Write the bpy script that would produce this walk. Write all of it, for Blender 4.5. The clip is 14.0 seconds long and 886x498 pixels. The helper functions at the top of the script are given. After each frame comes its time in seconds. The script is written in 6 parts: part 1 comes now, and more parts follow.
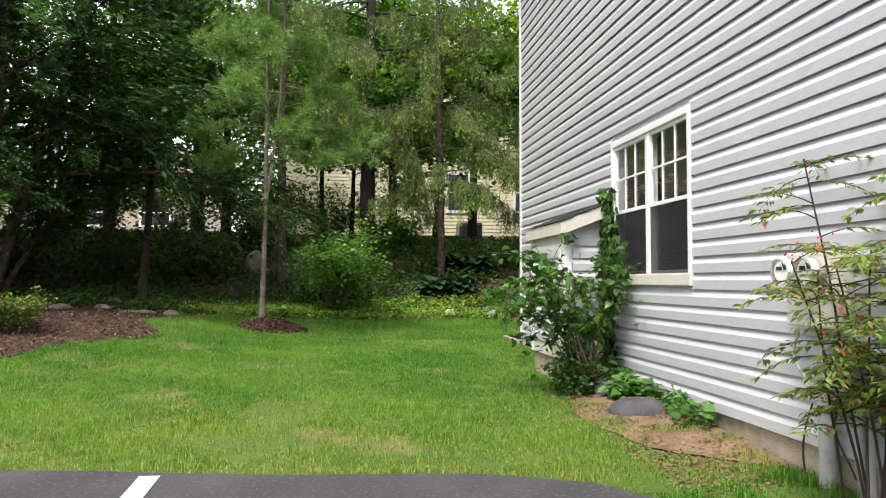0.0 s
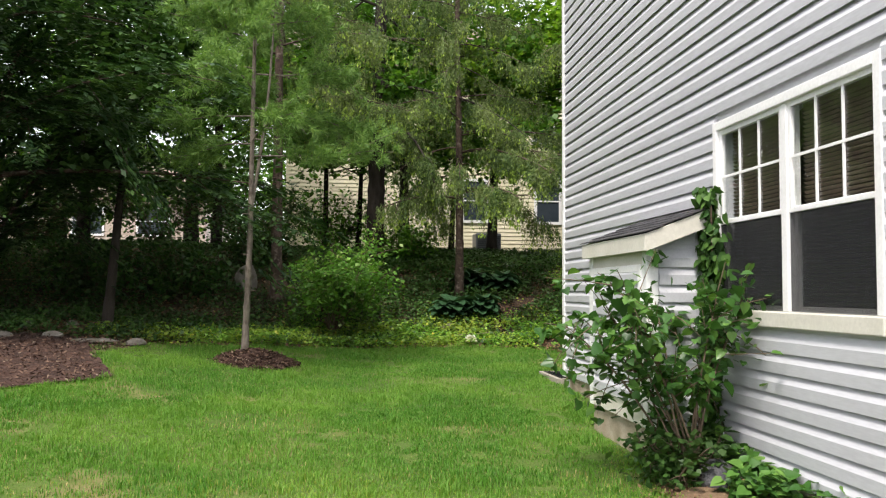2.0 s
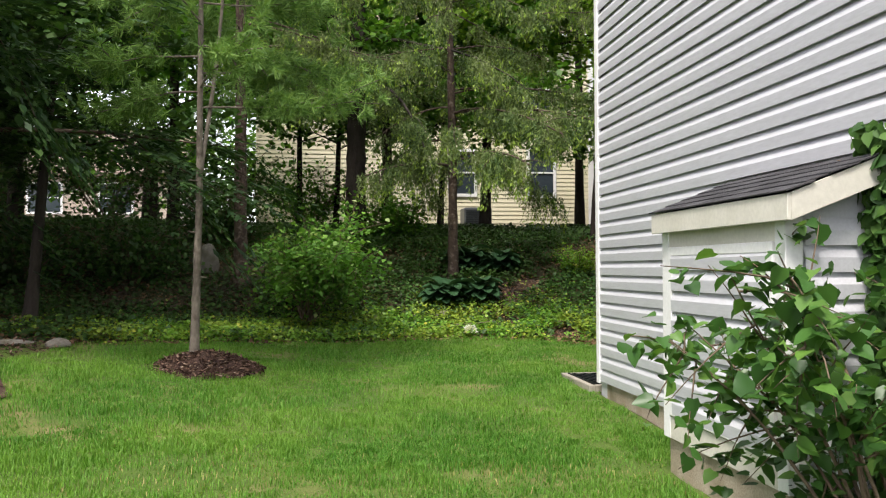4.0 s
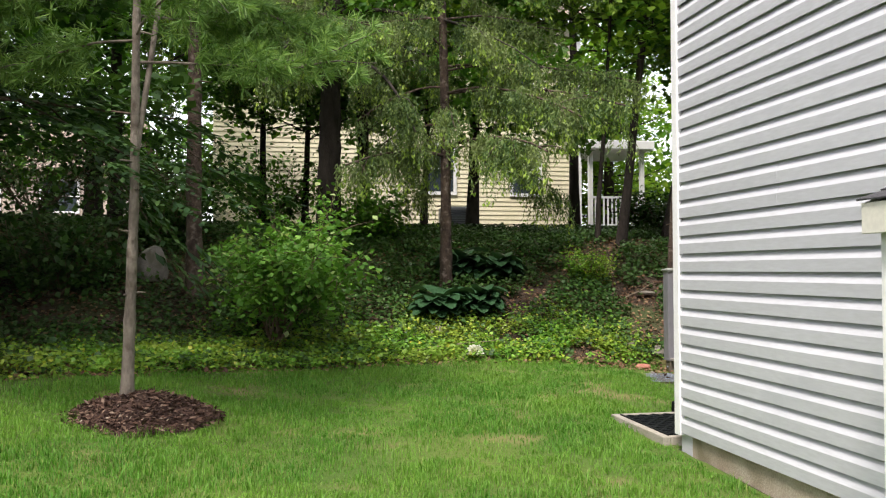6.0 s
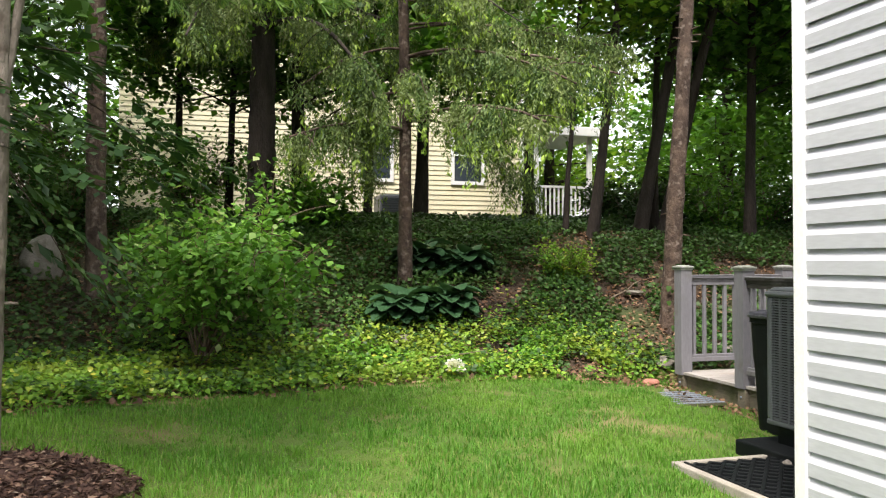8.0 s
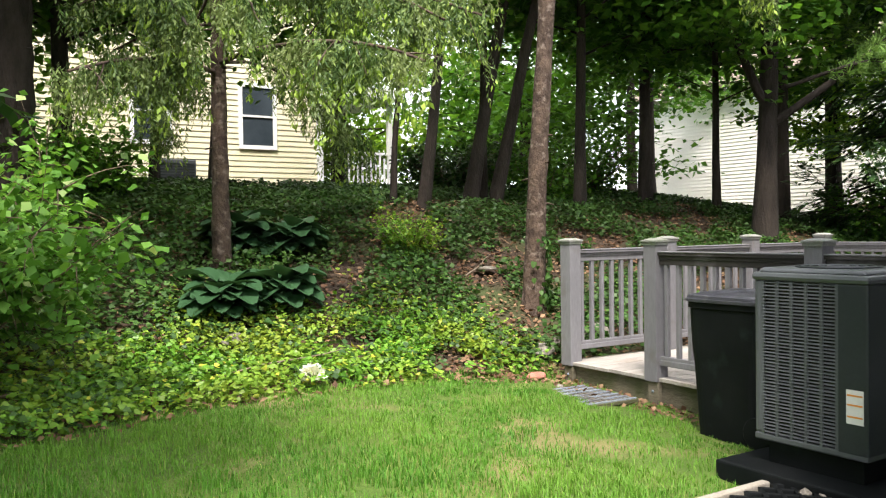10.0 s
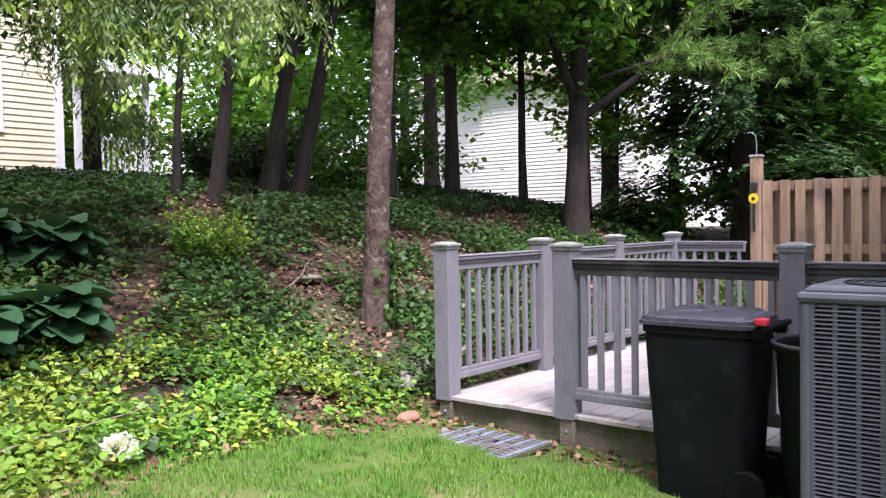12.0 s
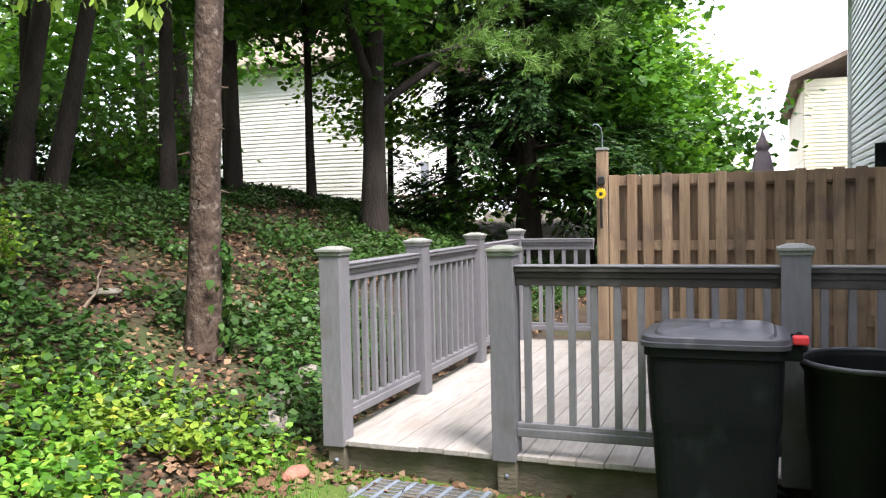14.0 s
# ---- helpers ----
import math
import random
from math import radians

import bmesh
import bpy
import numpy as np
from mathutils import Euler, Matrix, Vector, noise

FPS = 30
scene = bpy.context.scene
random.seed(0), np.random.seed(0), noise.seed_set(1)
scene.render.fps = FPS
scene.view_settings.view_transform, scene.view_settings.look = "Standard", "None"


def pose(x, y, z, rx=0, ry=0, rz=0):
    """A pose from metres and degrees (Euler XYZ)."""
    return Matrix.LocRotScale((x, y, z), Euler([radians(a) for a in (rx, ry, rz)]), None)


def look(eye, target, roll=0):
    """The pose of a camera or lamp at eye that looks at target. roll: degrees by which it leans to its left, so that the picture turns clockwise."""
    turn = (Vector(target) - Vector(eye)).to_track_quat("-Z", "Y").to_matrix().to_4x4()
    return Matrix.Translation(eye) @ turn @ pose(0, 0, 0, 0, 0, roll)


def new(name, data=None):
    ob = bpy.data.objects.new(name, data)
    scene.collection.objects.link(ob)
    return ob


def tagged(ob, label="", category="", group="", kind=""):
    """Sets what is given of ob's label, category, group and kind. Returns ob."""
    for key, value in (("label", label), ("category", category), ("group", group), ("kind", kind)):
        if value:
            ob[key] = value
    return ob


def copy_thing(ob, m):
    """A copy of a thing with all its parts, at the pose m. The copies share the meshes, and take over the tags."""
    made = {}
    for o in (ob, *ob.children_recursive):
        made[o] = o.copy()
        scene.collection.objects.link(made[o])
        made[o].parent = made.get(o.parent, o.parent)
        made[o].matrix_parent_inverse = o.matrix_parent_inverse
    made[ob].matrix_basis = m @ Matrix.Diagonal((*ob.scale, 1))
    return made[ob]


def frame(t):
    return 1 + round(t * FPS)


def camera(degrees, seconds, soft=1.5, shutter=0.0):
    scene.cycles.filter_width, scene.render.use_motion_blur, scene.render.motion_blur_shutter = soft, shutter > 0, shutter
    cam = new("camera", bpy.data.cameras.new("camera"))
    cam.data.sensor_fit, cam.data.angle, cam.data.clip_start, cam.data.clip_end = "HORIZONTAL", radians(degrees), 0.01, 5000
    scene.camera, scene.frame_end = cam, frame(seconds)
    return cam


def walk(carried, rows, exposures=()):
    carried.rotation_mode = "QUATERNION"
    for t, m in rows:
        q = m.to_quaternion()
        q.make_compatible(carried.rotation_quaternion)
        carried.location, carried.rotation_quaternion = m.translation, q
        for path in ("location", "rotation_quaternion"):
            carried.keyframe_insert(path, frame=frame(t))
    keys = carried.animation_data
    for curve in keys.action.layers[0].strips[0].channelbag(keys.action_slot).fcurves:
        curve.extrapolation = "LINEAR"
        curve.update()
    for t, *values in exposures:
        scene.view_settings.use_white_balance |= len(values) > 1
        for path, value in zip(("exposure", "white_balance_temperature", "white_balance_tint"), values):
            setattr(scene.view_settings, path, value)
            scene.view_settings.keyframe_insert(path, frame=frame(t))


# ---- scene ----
cam = camera(56.0, 14.0, 1.2)
PATH = [
    (0, (0.865, 0.237, 0.886), (1.114, 2.22, 0.963), -0.0),
    (0.5, (0.918, 0.852, 0.939), (1.172, 2.833, 1.033), 0.2),
    (1, (0.952, 1.421, 0.975), (1.178, 3.406, 1.075), 0.3),
    (1.5, (0.955, 1.983, 1.022), (1.174, 3.968, 1.13), 0.0),
    (2, (0.975, 2.515, 1.052), (1.201, 4.5, 1.154), 0.3),
    (2.5, (0.978, 3.049, 1.09), (1.225, 5.031, 1.183), 0.2),
    (3, (1.001, 3.597, 1.097), (1.266, 5.578, 1.174), 0.6),
    (3.2, (1.001, 3.785, 1.105), (1.26, 5.768, 1.162), 0.3),
    (5.3, (0.921, 5.993, 1.169), (1.228, 7.968, 1.21), -0.7),
    (5.5, (0.884, 6.185, 1.179), (1.205, 8.158, 1.22), -0.3),
    (6, (0.834, 6.682, 1.204), (1.207, 8.646, 1.255), -0.2),
    (6.5, (0.81, 7.179, 1.216), (1.226, 9.134, 1.28), -0.0),
    (7, (0.762, 7.693, 1.212), (1.193, 9.645, 1.269), -0.1),
    (7.2, (0.745, 7.864, 1.215), (1.192, 9.813, 1.261), -0.2),
    (9.3, (0.468, 9.834, 1.306), (1.407, 11.599, 1.315), -0.2),
    (9.5, (0.46, 9.999, 1.309), (1.462, 11.73, 1.305), -0.5),
    (10, (0.535, 10.455, 1.296), (1.617, 12.136, 1.253), -0.8),
    (10.5, (0.606, 10.965, 1.308), (1.772, 12.589, 1.26), -1.9),
    (11, (0.722, 11.358, 1.321), (2.017, 12.881, 1.278), -1.1),
    (11.5, (0.82, 11.775, 1.333), (2.218, 13.205, 1.284), -0.5),
    (12, (0.908, 12.214, 1.35), (2.443, 13.494, 1.287), -1.0),
    (12.5, (1.018, 12.631, 1.367), (2.613, 13.835, 1.297), -0.6),
    (13, (1.084, 13.061, 1.377), (2.754, 14.157, 1.288), -1.5),
    (13.5, (1.197, 13.411, 1.388), (2.935, 14.394, 1.287), -1.7),
    (14, (1.297, 13.702, 1.393), (3.165, 14.411, 1.304), -1.2),
]
walk(cam, [(t, look(e, g, r)) for t, e, g, r in PATH],
     [(0, 0.36, 6500, 15), (1.0, 0.15, 6500, 15), (2.0, 0.33, 6500, 15), (2.6, 0.4, 6500, 15), (3.2, 0.32, 6500, 15), (5.3, 0.42, 6500, 16), (7.2, 0.55, 6500, 16), (9.3, 1.07, 6600, 14), (10.1, 1.07, 6500, 14), (10.5, 1.07, 5900, 28), (12.0, 1.08, 5800, 31), (13.2, 1.06, 5800, 29), (14.0, 1.1, 6150, 17)])

# ---- world, sun ----
world = bpy.data.worlds.new("world")
scene.world = world
world.use_nodes = True
wn = world.node_tree.nodes
sky = wn.new("ShaderNodeTexSky")
sky.sky_type = 'NISHITA'
sky.sun_disc = False
sky.sun_elevation = radians(59)
sky.sun_rotation = radians(216)
sky.air_density, sky.dust_density, sky.ozone_density = 1.0, 2.0, 1.0
wn["Background"].inputs[1].default_value = 0.15
haze = wn.new("ShaderNodeMix")
haze.data_type = 'RGBA'
haze.inputs[0].default_value = 0.6
haze.inputs[7].default_value = (12.5, 12.6, 12.6, 1)
world.node_tree.links.new(sky.outputs[0], haze.inputs[6])
world.node_tree.links.new(haze.outputs[2], wn["Background"].inputs[0])
sun = new("sun", bpy.data.lights.new("sun", 'SUN'))
sun.data.energy, sun.data.angle, sun.data.color = 4.2, radians(16), (1.0, 0.95, 0.86)
sun.matrix_world = look((-5.4, -7.5, 15.5), (0, 0, 0))


# ---- materials ----
def shader(name, rough=0.6, metal=0.0, spec=0.5):
    m = bpy.data.materials.new(name)
    m.use_nodes = True
    b = m.node_tree.nodes["Principled BSDF"]
    b.inputs["Roughness"].default_value = rough
    b.inputs["Metallic"].default_value = metal
    b.inputs["Specular IOR Level"].default_value = spec
    return m, m.node_tree.nodes, m.node_tree.links, b


def noise_node(n, l, scale, detail=5, stretch=(1, 1, 1)):
    geo = n.new("ShaderNodeNewGeometry")
    mp = n.new("ShaderNodeMapping")
    mp.inputs["Scale"].default_value = stretch
    l.new(geo.outputs["Position"], mp.inputs["Vector"])
    t = n.new("ShaderNodeTexNoise")
    t.inputs["Scale"].default_value, t.inputs["Detail"].default_value = scale, detail
    l.new(mp.outputs[0], t.inputs["Vector"])
    return t


def ramp_node(n, stops):
    r = n.new("ShaderNodeValToRGB")
    e = r.color_ramp.elements
    while len(e) < len(stops):
        e.new(0.5)
    for k, (p, c) in enumerate(stops):
        e[k].position, e[k].color = p, (*c, 1)
    return r


def mixed(n, l, a, b, fac, mode='MIX'):
    m = n.new("ShaderNodeMix")
    m.data_type, m.blend_type = 'RGBA', mode
    if hasattr(fac, "links"):
        l.new(fac, m.inputs[0])
    else:
        m.inputs[0].default_value = fac
    for sock, v in ((m.inputs[6], a), (m.inputs[7], b)):
        if hasattr(v, "links"):
            l.new(v, sock)
        else:
            sock.default_value = (*v, 1)
    return m.outputs[2]


def surface(name, a, b, scale=3.0, fine=60.0, rough=0.6, bump=0.15, metal=0.0, spec=0.4, stretch=(1, 1, 1), dirt=None, dirt_at=0.62, dirt_scale=1.3, rand=0.0):
    """Two noise scales between colours a and b, optional stains, fine relief, and a shift from object to object."""
    m, n, l, p = shader(name, rough, metal, spec)
    n1, n2 = noise_node(n, l, scale, 6, stretch), noise_node(n, l, fine, 4, stretch)
    r1 = ramp_node(n, [(0.3, a), (0.7, b)])
    l.new(n1.outputs[0], r1.inputs[0])
    g = min(1.0, 0.25 + bump * 2.5) * 0.28
    r2 = ramp_node(n, [(0.3, (1 - g,) * 3), (0.7, (1 + g * 0.45,) * 3)])
    l.new(n2.outputs[0], r2.inputs[0])
    col = mixed(n, l, r1.outputs[0], r2.outputs[0], 0.8, 'MULTIPLY')
    if dirt:
        n3 = noise_node(n, l, dirt_scale, 7)
        r3 = ramp_node(n, [(dirt_at - 0.08, (0, 0, 0)), (dirt_at + 0.08, (1, 1, 1))])
        l.new(n3.outputs[0], r3.inputs[0])
        col = mixed(n, l, col, dirt, r3.outputs[0])
    if rand:
        oi = n.new("ShaderNodeObjectInfo")
        r4 = ramp_node(n, [(0.0, (1 - rand,) * 3), (1.0, (1 + rand * 0.4,) * 3)])
        l.new(oi.outputs["Random"], r4.inputs[0])
        col = mixed(n, l, col, r4.outputs[0], 1.0, 'MULTIPLY')
    l.new(col, p.inputs["Base Color"])
    if bump:
        bp = n.new("ShaderNodeBump")
        bp.inputs["Strength"].default_value, bp.inputs["Distance"].default_value = bump, 0.02
        l.new(n2.outputs[0], bp.inputs["Height"])
        l.new(bp.outputs[0], p.inputs["Normal"])
    return m


def leafy(name, stops, rough=0.5, through_light=0.35, patch=None, patch_scale=0.8, spec=0.35):
    """Leaf blades: a colour for each blade, light through the blade, larger patches of another tint."""
    m, n, l, p = shader(name, rough, 0, spec)
    geo = n.new("ShaderNodeNewGeometry")
    r = ramp_node(n, stops)
    l.new(geo.outputs["Random Per Island"], r.inputs[0])
    col = r.outputs[0]
    if patch:
        n3 = noise_node(n, l, patch_scale, 4)
        r3 = ramp_node(n, [(0.42, (0, 0, 0)), (0.62, (1, 1, 1))])
        l.new(n3.outputs[0], r3.inputs[0])
        col = mixed(n, l, col, mixed(n, l, col, patch, 0.65), r3.outputs[0])
    l.new(col, p.inputs["Base Color"])
    tr = n.new("ShaderNodeBsdfTranslucent")
    l.new(mixed(n, l, col, (1.0, 1.0, 0.55), 0.9, 'MULTIPLY'), tr.inputs[0])
    mx = n.new("ShaderNodeMixShader")
    mx.inputs[0].default_value = through_light
    l.new(p.outputs[0], mx.inputs[1])
    l.new(tr.outputs[0], mx.inputs[2])
    l.new(mx.outputs[0], n["Material Output"].inputs[0])
    return m


def clear(name, tint=(0.9, 0.95, 0.95)):
    m, n, l, p = shader(name, 0.0)
    p.inputs["Base Color"].default_value = (*tint, 1)
    p.inputs["Transmission Weight"].default_value = 1.0
    p.inputs["IOR"].default_value = 1.45
    return m


def netting(name, col, open_share):
    m, n, l, p = shader(name, 0.7)
    p.inputs["Base Color"].default_value = (*col, 1)
    tr = n.new("ShaderNodeBsdfTransparent")
    mx = n.new("ShaderNodeMixShader")
    mx.inputs[0].default_value = open_share
    l.new(p.outputs[0], mx.inputs[1])
    l.new(tr.outputs[0], mx.inputs[2])
    l.new(mx.outputs[0], n["Material Output"].inputs[0])
    return m


M_SIDING = surface("grey vinyl siding", (0.515, 0.522, 0.55), (0.575, 0.582, 0.607), 1.2, 90, 0.42, 0.04, stretch=(1, 0.15, 1), dirt=(0.485, 0.495, 0.525), dirt_at=0.66, dirt_scale=2.2, rand=0.03)
M_WHITE = surface("white vinyl trim", (0.78, 0.78, 0.77), (0.84, 0.84, 0.83), 2.5, 50, 0.4, 0.03, dirt=(0.75, 0.745, 0.72), dirt_at=0.7, dirt_scale=3)
M_CREAM = surface("cream painted trim", (0.60, 0.58, 0.50), (0.68, 0.66, 0.58), 3, 50, 0.45, 0.05, dirt=(0.56, 0.54, 0.46), dirt_at=0.68, dirt_scale=4)
M_FOUND = surface("stained concrete", (0.34, 0.28, 0.20), (0.46, 0.40, 0.31), 5, 80, 0.9, 0.4, dirt=(0.22, 0.19, 0.12), dirt_at=0.6, dirt_scale=3)
M_CONC = surface("pale concrete", (0.28, 0.255, 0.21), (0.38, 0.35, 0.295), 6, 90, 0.9, 0.35, dirt=(0.3, 0.27, 0.2), dirt_at=0.63)
M_SHINGLE = surface("charcoal shingle", (0.045, 0.045, 0.05), (0.085, 0.083, 0.088), 6, 180, 0.9, 0.6, rand=0.35)
M_ROOFFAR = surface("brown shingle roof", (0.20, 0.15, 0.12), (0.30, 0.24, 0.19), 2, 40, 0.9, 0.3)
M_YELLOW = surface("pale yellow siding", (0.66, 0.61, 0.42), (0.73, 0.68, 0.50), 0.8, 30, 0.5, 0.03)
M_CREAMSIDE = surface("cream siding", (0.82, 0.80, 0.74), (0.88, 0.86, 0.80), 0.8, 30, 0.5, 0.03)
M_TANSIDE = surface("tan siding", (0.42, 0.35, 0.28), (0.50, 0.42, 0.34), 0.8, 30, 0.5, 0.03)
M_GLASS = clear("window glass")
# indoor dimness put into a near-black colour for the room surfaces
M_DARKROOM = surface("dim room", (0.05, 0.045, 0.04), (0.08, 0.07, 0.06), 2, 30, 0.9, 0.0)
M_BLIND = surface("tan blind slat", (0.13, 0.10, 0.07), (0.18, 0.14, 0.10), 6, 60, 0.5, 0.0)
M_SCREEN = netting("insect screen", (0.016, 0.017, 0.02), 0.5)
M_ASPHALT = surface("asphalt", (0.045, 0.045, 0.05), (0.085, 0.085, 0.09), 1.5, 220, 0.92, 0.7, dirt=(0.12, 0.115, 0.11), dirt_at=0.62, dirt_scale=40)
M_PAINT = surface("white road paint", (0.6, 0.6, 0.58), (0.75, 0.75, 0.73), 8, 150, 0.8, 0.3, dirt=(0.25, 0.25, 0.25), dirt_at=0.66, dirt_scale=30)
M_SOIL = surface("leaf litter soil", (0.034, 0.023, 0.015), (0.085, 0.057, 0.036), 2.2, 45, 0.95, 1.0, dirt=(0.05, 0.065, 0.02), dirt_at=0.58, dirt_scale=0.9)
M_LAWN = surface("lawn soil", (0.06, 0.12, 0.012), (0.11, 0.16, 0.025), 1.2, 60, 0.95, 1.0, dirt=(0.25, 0.19, 0.09), dirt_at=0.64, dirt_scale=0.9)
M_MULCH = surface("dark bark mulch", (0.035, 0.018, 0.013), (0.085, 0.045, 0.032), 5, 55, 0.95, 1.0, dirt=(0.14, 0.085, 0.055), dirt_at=0.66, dirt_scale=20)
M_CHIP = leafy("bark chips", [(0, (0.025, 0.013, 0.01)), (0.6, (0.09, 0.048, 0.032)), (0.92, (0.17, 0.11, 0.075)), (1, (0.3, 0.24, 0.18))], 0.9, 0.0)
M_DRYLEAF = leafy("dry leaves", [(0, (0.07, 0.035, 0.02)), (0.5, (0.17, 0.09, 0.05)), (1, (0.32, 0.21, 0.12))], 0.7, 0.15)
M_DIRT = surface("bare dirt", (0.15, 0.095, 0.055), (0.27, 0.18, 0.105), 4, 70, 0.95, 0.8, dirt=(0.12, 0.075, 0.04), dirt_at=0.6, dirt_scale=6)
M_ROCK = surface("grey landscape stone", (0.05, 0.052, 0.056), (0.11, 0.11, 0.115), 6, 70, 0.8, 0.6, dirt=(0.06, 0.05, 0.04), dirt_at=0.6, dirt_scale=8)
M_PALEROCK = surface("pale stone", (0.17, 0.15, 0.125), (0.30, 0.275, 0.235), 6, 60, 0.9, 0.7, dirt=(0.14, 0.13, 0.09), dirt_at=0.58, dirt_scale=5)
M_RAIL = surface("grey painted wood rail", (0.17, 0.168, 0.182), (0.215, 0.21, 0.225), 3, 50, 0.6, 0.12, stretch=(1, 1, 0.3), dirt=(0.15, 0.143, 0.14), dirt_at=0.66, dirt_scale=5, rand=0.1)
# shade under the rail cap, put into a near-black wood colour
M_RAIL_SHADE = surface("shaded rail wood", (0.035, 0.03, 0.028), (0.07, 0.062, 0.058), 4, 50, 0.7, 0.2, stretch=(1, 0.3, 1), dirt=(0.11, 0.10, 0.10), dirt_at=0.66, dirt_scale=5)
M_CAP = surface("weathered post cap", (0.22, 0.23, 0.21), (0.30, 0.30, 0.28), 5, 60, 0.6, 0.15, dirt=(0.18, 0.2, 0.15), dirt_at=0.58, dirt_scale=9)
M_DECK = surface("weathered deck boards", (0.32, 0.292, 0.262), (0.42, 0.39, 0.355), 4, 45, 0.75, 0.25, stretch=(0.12, 1, 1), dirt=(0.29, 0.25, 0.21), dirt_at=0.64, dirt_scale=3, rand=0.14)
M_BEAM = surface("mossy deck beam", (0.10, 0.085, 0.06), (0.19, 0.165, 0.12), 5, 60, 0.85, 0.4, stretch=(1, 0.3, 1), dirt=(0.08, 0.085, 0.04), dirt_at=0.55, dirt_scale=3)
M_FENCE = surface("cedar fence board", (0.225, 0.145, 0.085), (0.42, 0.30, 0.19), 7, 60, 0.8, 0.35, stretch=(1, 1, 0.07), dirt=(0.20, 0.14, 0.10), dirt_at=0.62, dirt_scale=3, rand=0.35)
M_BLACK = surface("black plastic", (0.006, 0.0075, 0.008), (0.011, 0.0125, 0.013), 4, 120, 0.5, 0.08, spec=0.08, dirt=(0.016, 0.022, 0.021), dirt_at=0.68, dirt_scale=6)
M_LID = surface("dark grey plastic lid", (0.04, 0.04, 0.052), (0.07, 0.07, 0.085), 4, 120, 0.38, 0.1, spec=0.5, dirt=(0.12, 0.12, 0.13), dirt_at=0.66, dirt_scale=6)
M_RED = surface("red plastic", (0.55, 0.03, 0.04), (0.65, 0.05, 0.06), 8, 60, 0.45, 0.0)
M_ACGREY = surface("grey enamelled steel", (0.075, 0.083, 0.09), (0.098, 0.107, 0.115), 3, 80, 0.4, 0.03, metal=0.1)
M_ACDARK = surface("dark grey steel", (0.022, 0.028, 0.031), (0.034, 0.04, 0.044), 3, 80, 0.45, 0.03, metal=0.1)
M_COIL = surface("black coil fins", (0.012, 0.012, 0.012), (0.022, 0.022, 0.022), 8, 200, 0.7, 0.1)
M_LABEL = surface("white sticker", (0.75, 0.74, 0.72), (0.8, 0.79, 0.77), 8, 60, 0.5, 0.0)
M_ORANGE = surface("orange print", (0.75, 0.28, 0.05), (0.8, 0.33, 0.07), 8, 60, 0.5, 0.0)
M_PIPE = surface("grey conduit", (0.36, 0.36, 0.35), (0.45, 0.45, 0.44), 6, 80, 0.5, 0.05, dirt=(0.27, 0.26, 0.24), dirt_at=0.64, dirt_scale=6)
M_CABLE = surface("black cable", (0.015, 0.015, 0.015), (0.03, 0.03, 0.03), 6, 80, 0.5, 0.0)
M_STEEL = surface("weathered steel", (0.17, 0.20, 0.245), (0.28, 0.32, 0.38), 6, 60, 0.5, 0.1, metal=0.2, dirt=(0.1, 0.085, 0.07), dirt_at=0.56, dirt_scale=8)
M_BARKD = surface("dark bark", (0.02, 0.015, 0.012), (0.05, 0.039, 0.031), 7, 45, 0.95, 1.0, stretch=(1, 1, 0.3))
M_BARKR = surface("reddish spruce bark", (0.035, 0.022, 0.016), (0.12, 0.083, 0.06), 11, 38, 0.95, 1.0, stretch=(1, 1, 0.7), dirt=(0.20, 0.16, 0.13), dirt_at=0.63, dirt_scale=14)
M_BARKG = surface("grey-brown young bark", (0.11, 0.09, 0.072), (0.27, 0.23, 0.185), 9, 45, 0.95, 0.8, stretch=(1, 1, 0.5), dirt=(0.10, 0.08, 0.06), dirt_at=0.58, dirt_scale=9)
M_STEM = surface("woody stems", (0.10, 0.07, 0.045), (0.19, 0.14, 0.095), 9, 60, 0.9, 0.4)
M_GRASS = leafy("grass blades", [(0, (0.055, 0.17, 0.016)), (0.5, (0.095, 0.27, 0.03)), (0.93, (0.165, 0.36, 0.055)), (1, (0.36, 0.37, 0.13))], 0.5, 0.45, (0.22, 0.40, 0.06), 0.75, 0.25)
# drier front grass; brightness outside the tree shade is also in this colour
M_GRASSY = leafy("dry and sunlit grass blades", [(0, (0.11, 0.23, 0.02)), (0.5, (0.20, 0.34, 0.035)), (0.88, (0.31, 0.43, 0.07)), (1, (0.48, 0.42, 0.18))], 0.5, 0.45, (0.36, 0.42, 0.08), 1.1, 0.25)
M_STRAW = leafy("dry straw blades", [(0, (0.30, 0.25, 0.09)), (0.6, (0.46, 0.38, 0.17)), (1, (0.30, 0.36, 0.07))], 0.7, 0.3)
M_IVYD = leafy("dark ivy leaves", [(0, (0.025, 0.075, 0.014)), (0.6, (0.05, 0.125, 0.022)), (1, (0.10, 0.20, 0.04))], 0.5, 0.25, (0.04, 0.075, 0.02), 1.1)
M_IVYL = leafy("light green groundcover", [(0, (0.084, 0.228, 0.024)), (0.6, (0.168, 0.372, 0.042)), (0.92, (0.288, 0.48, 0.06)), (1, (0.66, 0.6, 0.084))], 0.4, 0.35, (0.3, 0.36, 0.048), 1.3)
M_LILAC = leafy("lilac leaves", [(0, (0.035, 0.10, 0.022)), (0.6, (0.065, 0.17, 0.035)), (1, (0.14, 0.28, 0.05))], 0.35, 0.35)
M_WALLIVY = leafy("wall ivy leaves", [(0, (0.035, 0.11, 0.02)), (0.6, (0.075, 0.19, 0.035)), (1, (0.16, 0.31, 0.06))], 0.45, 0.3)
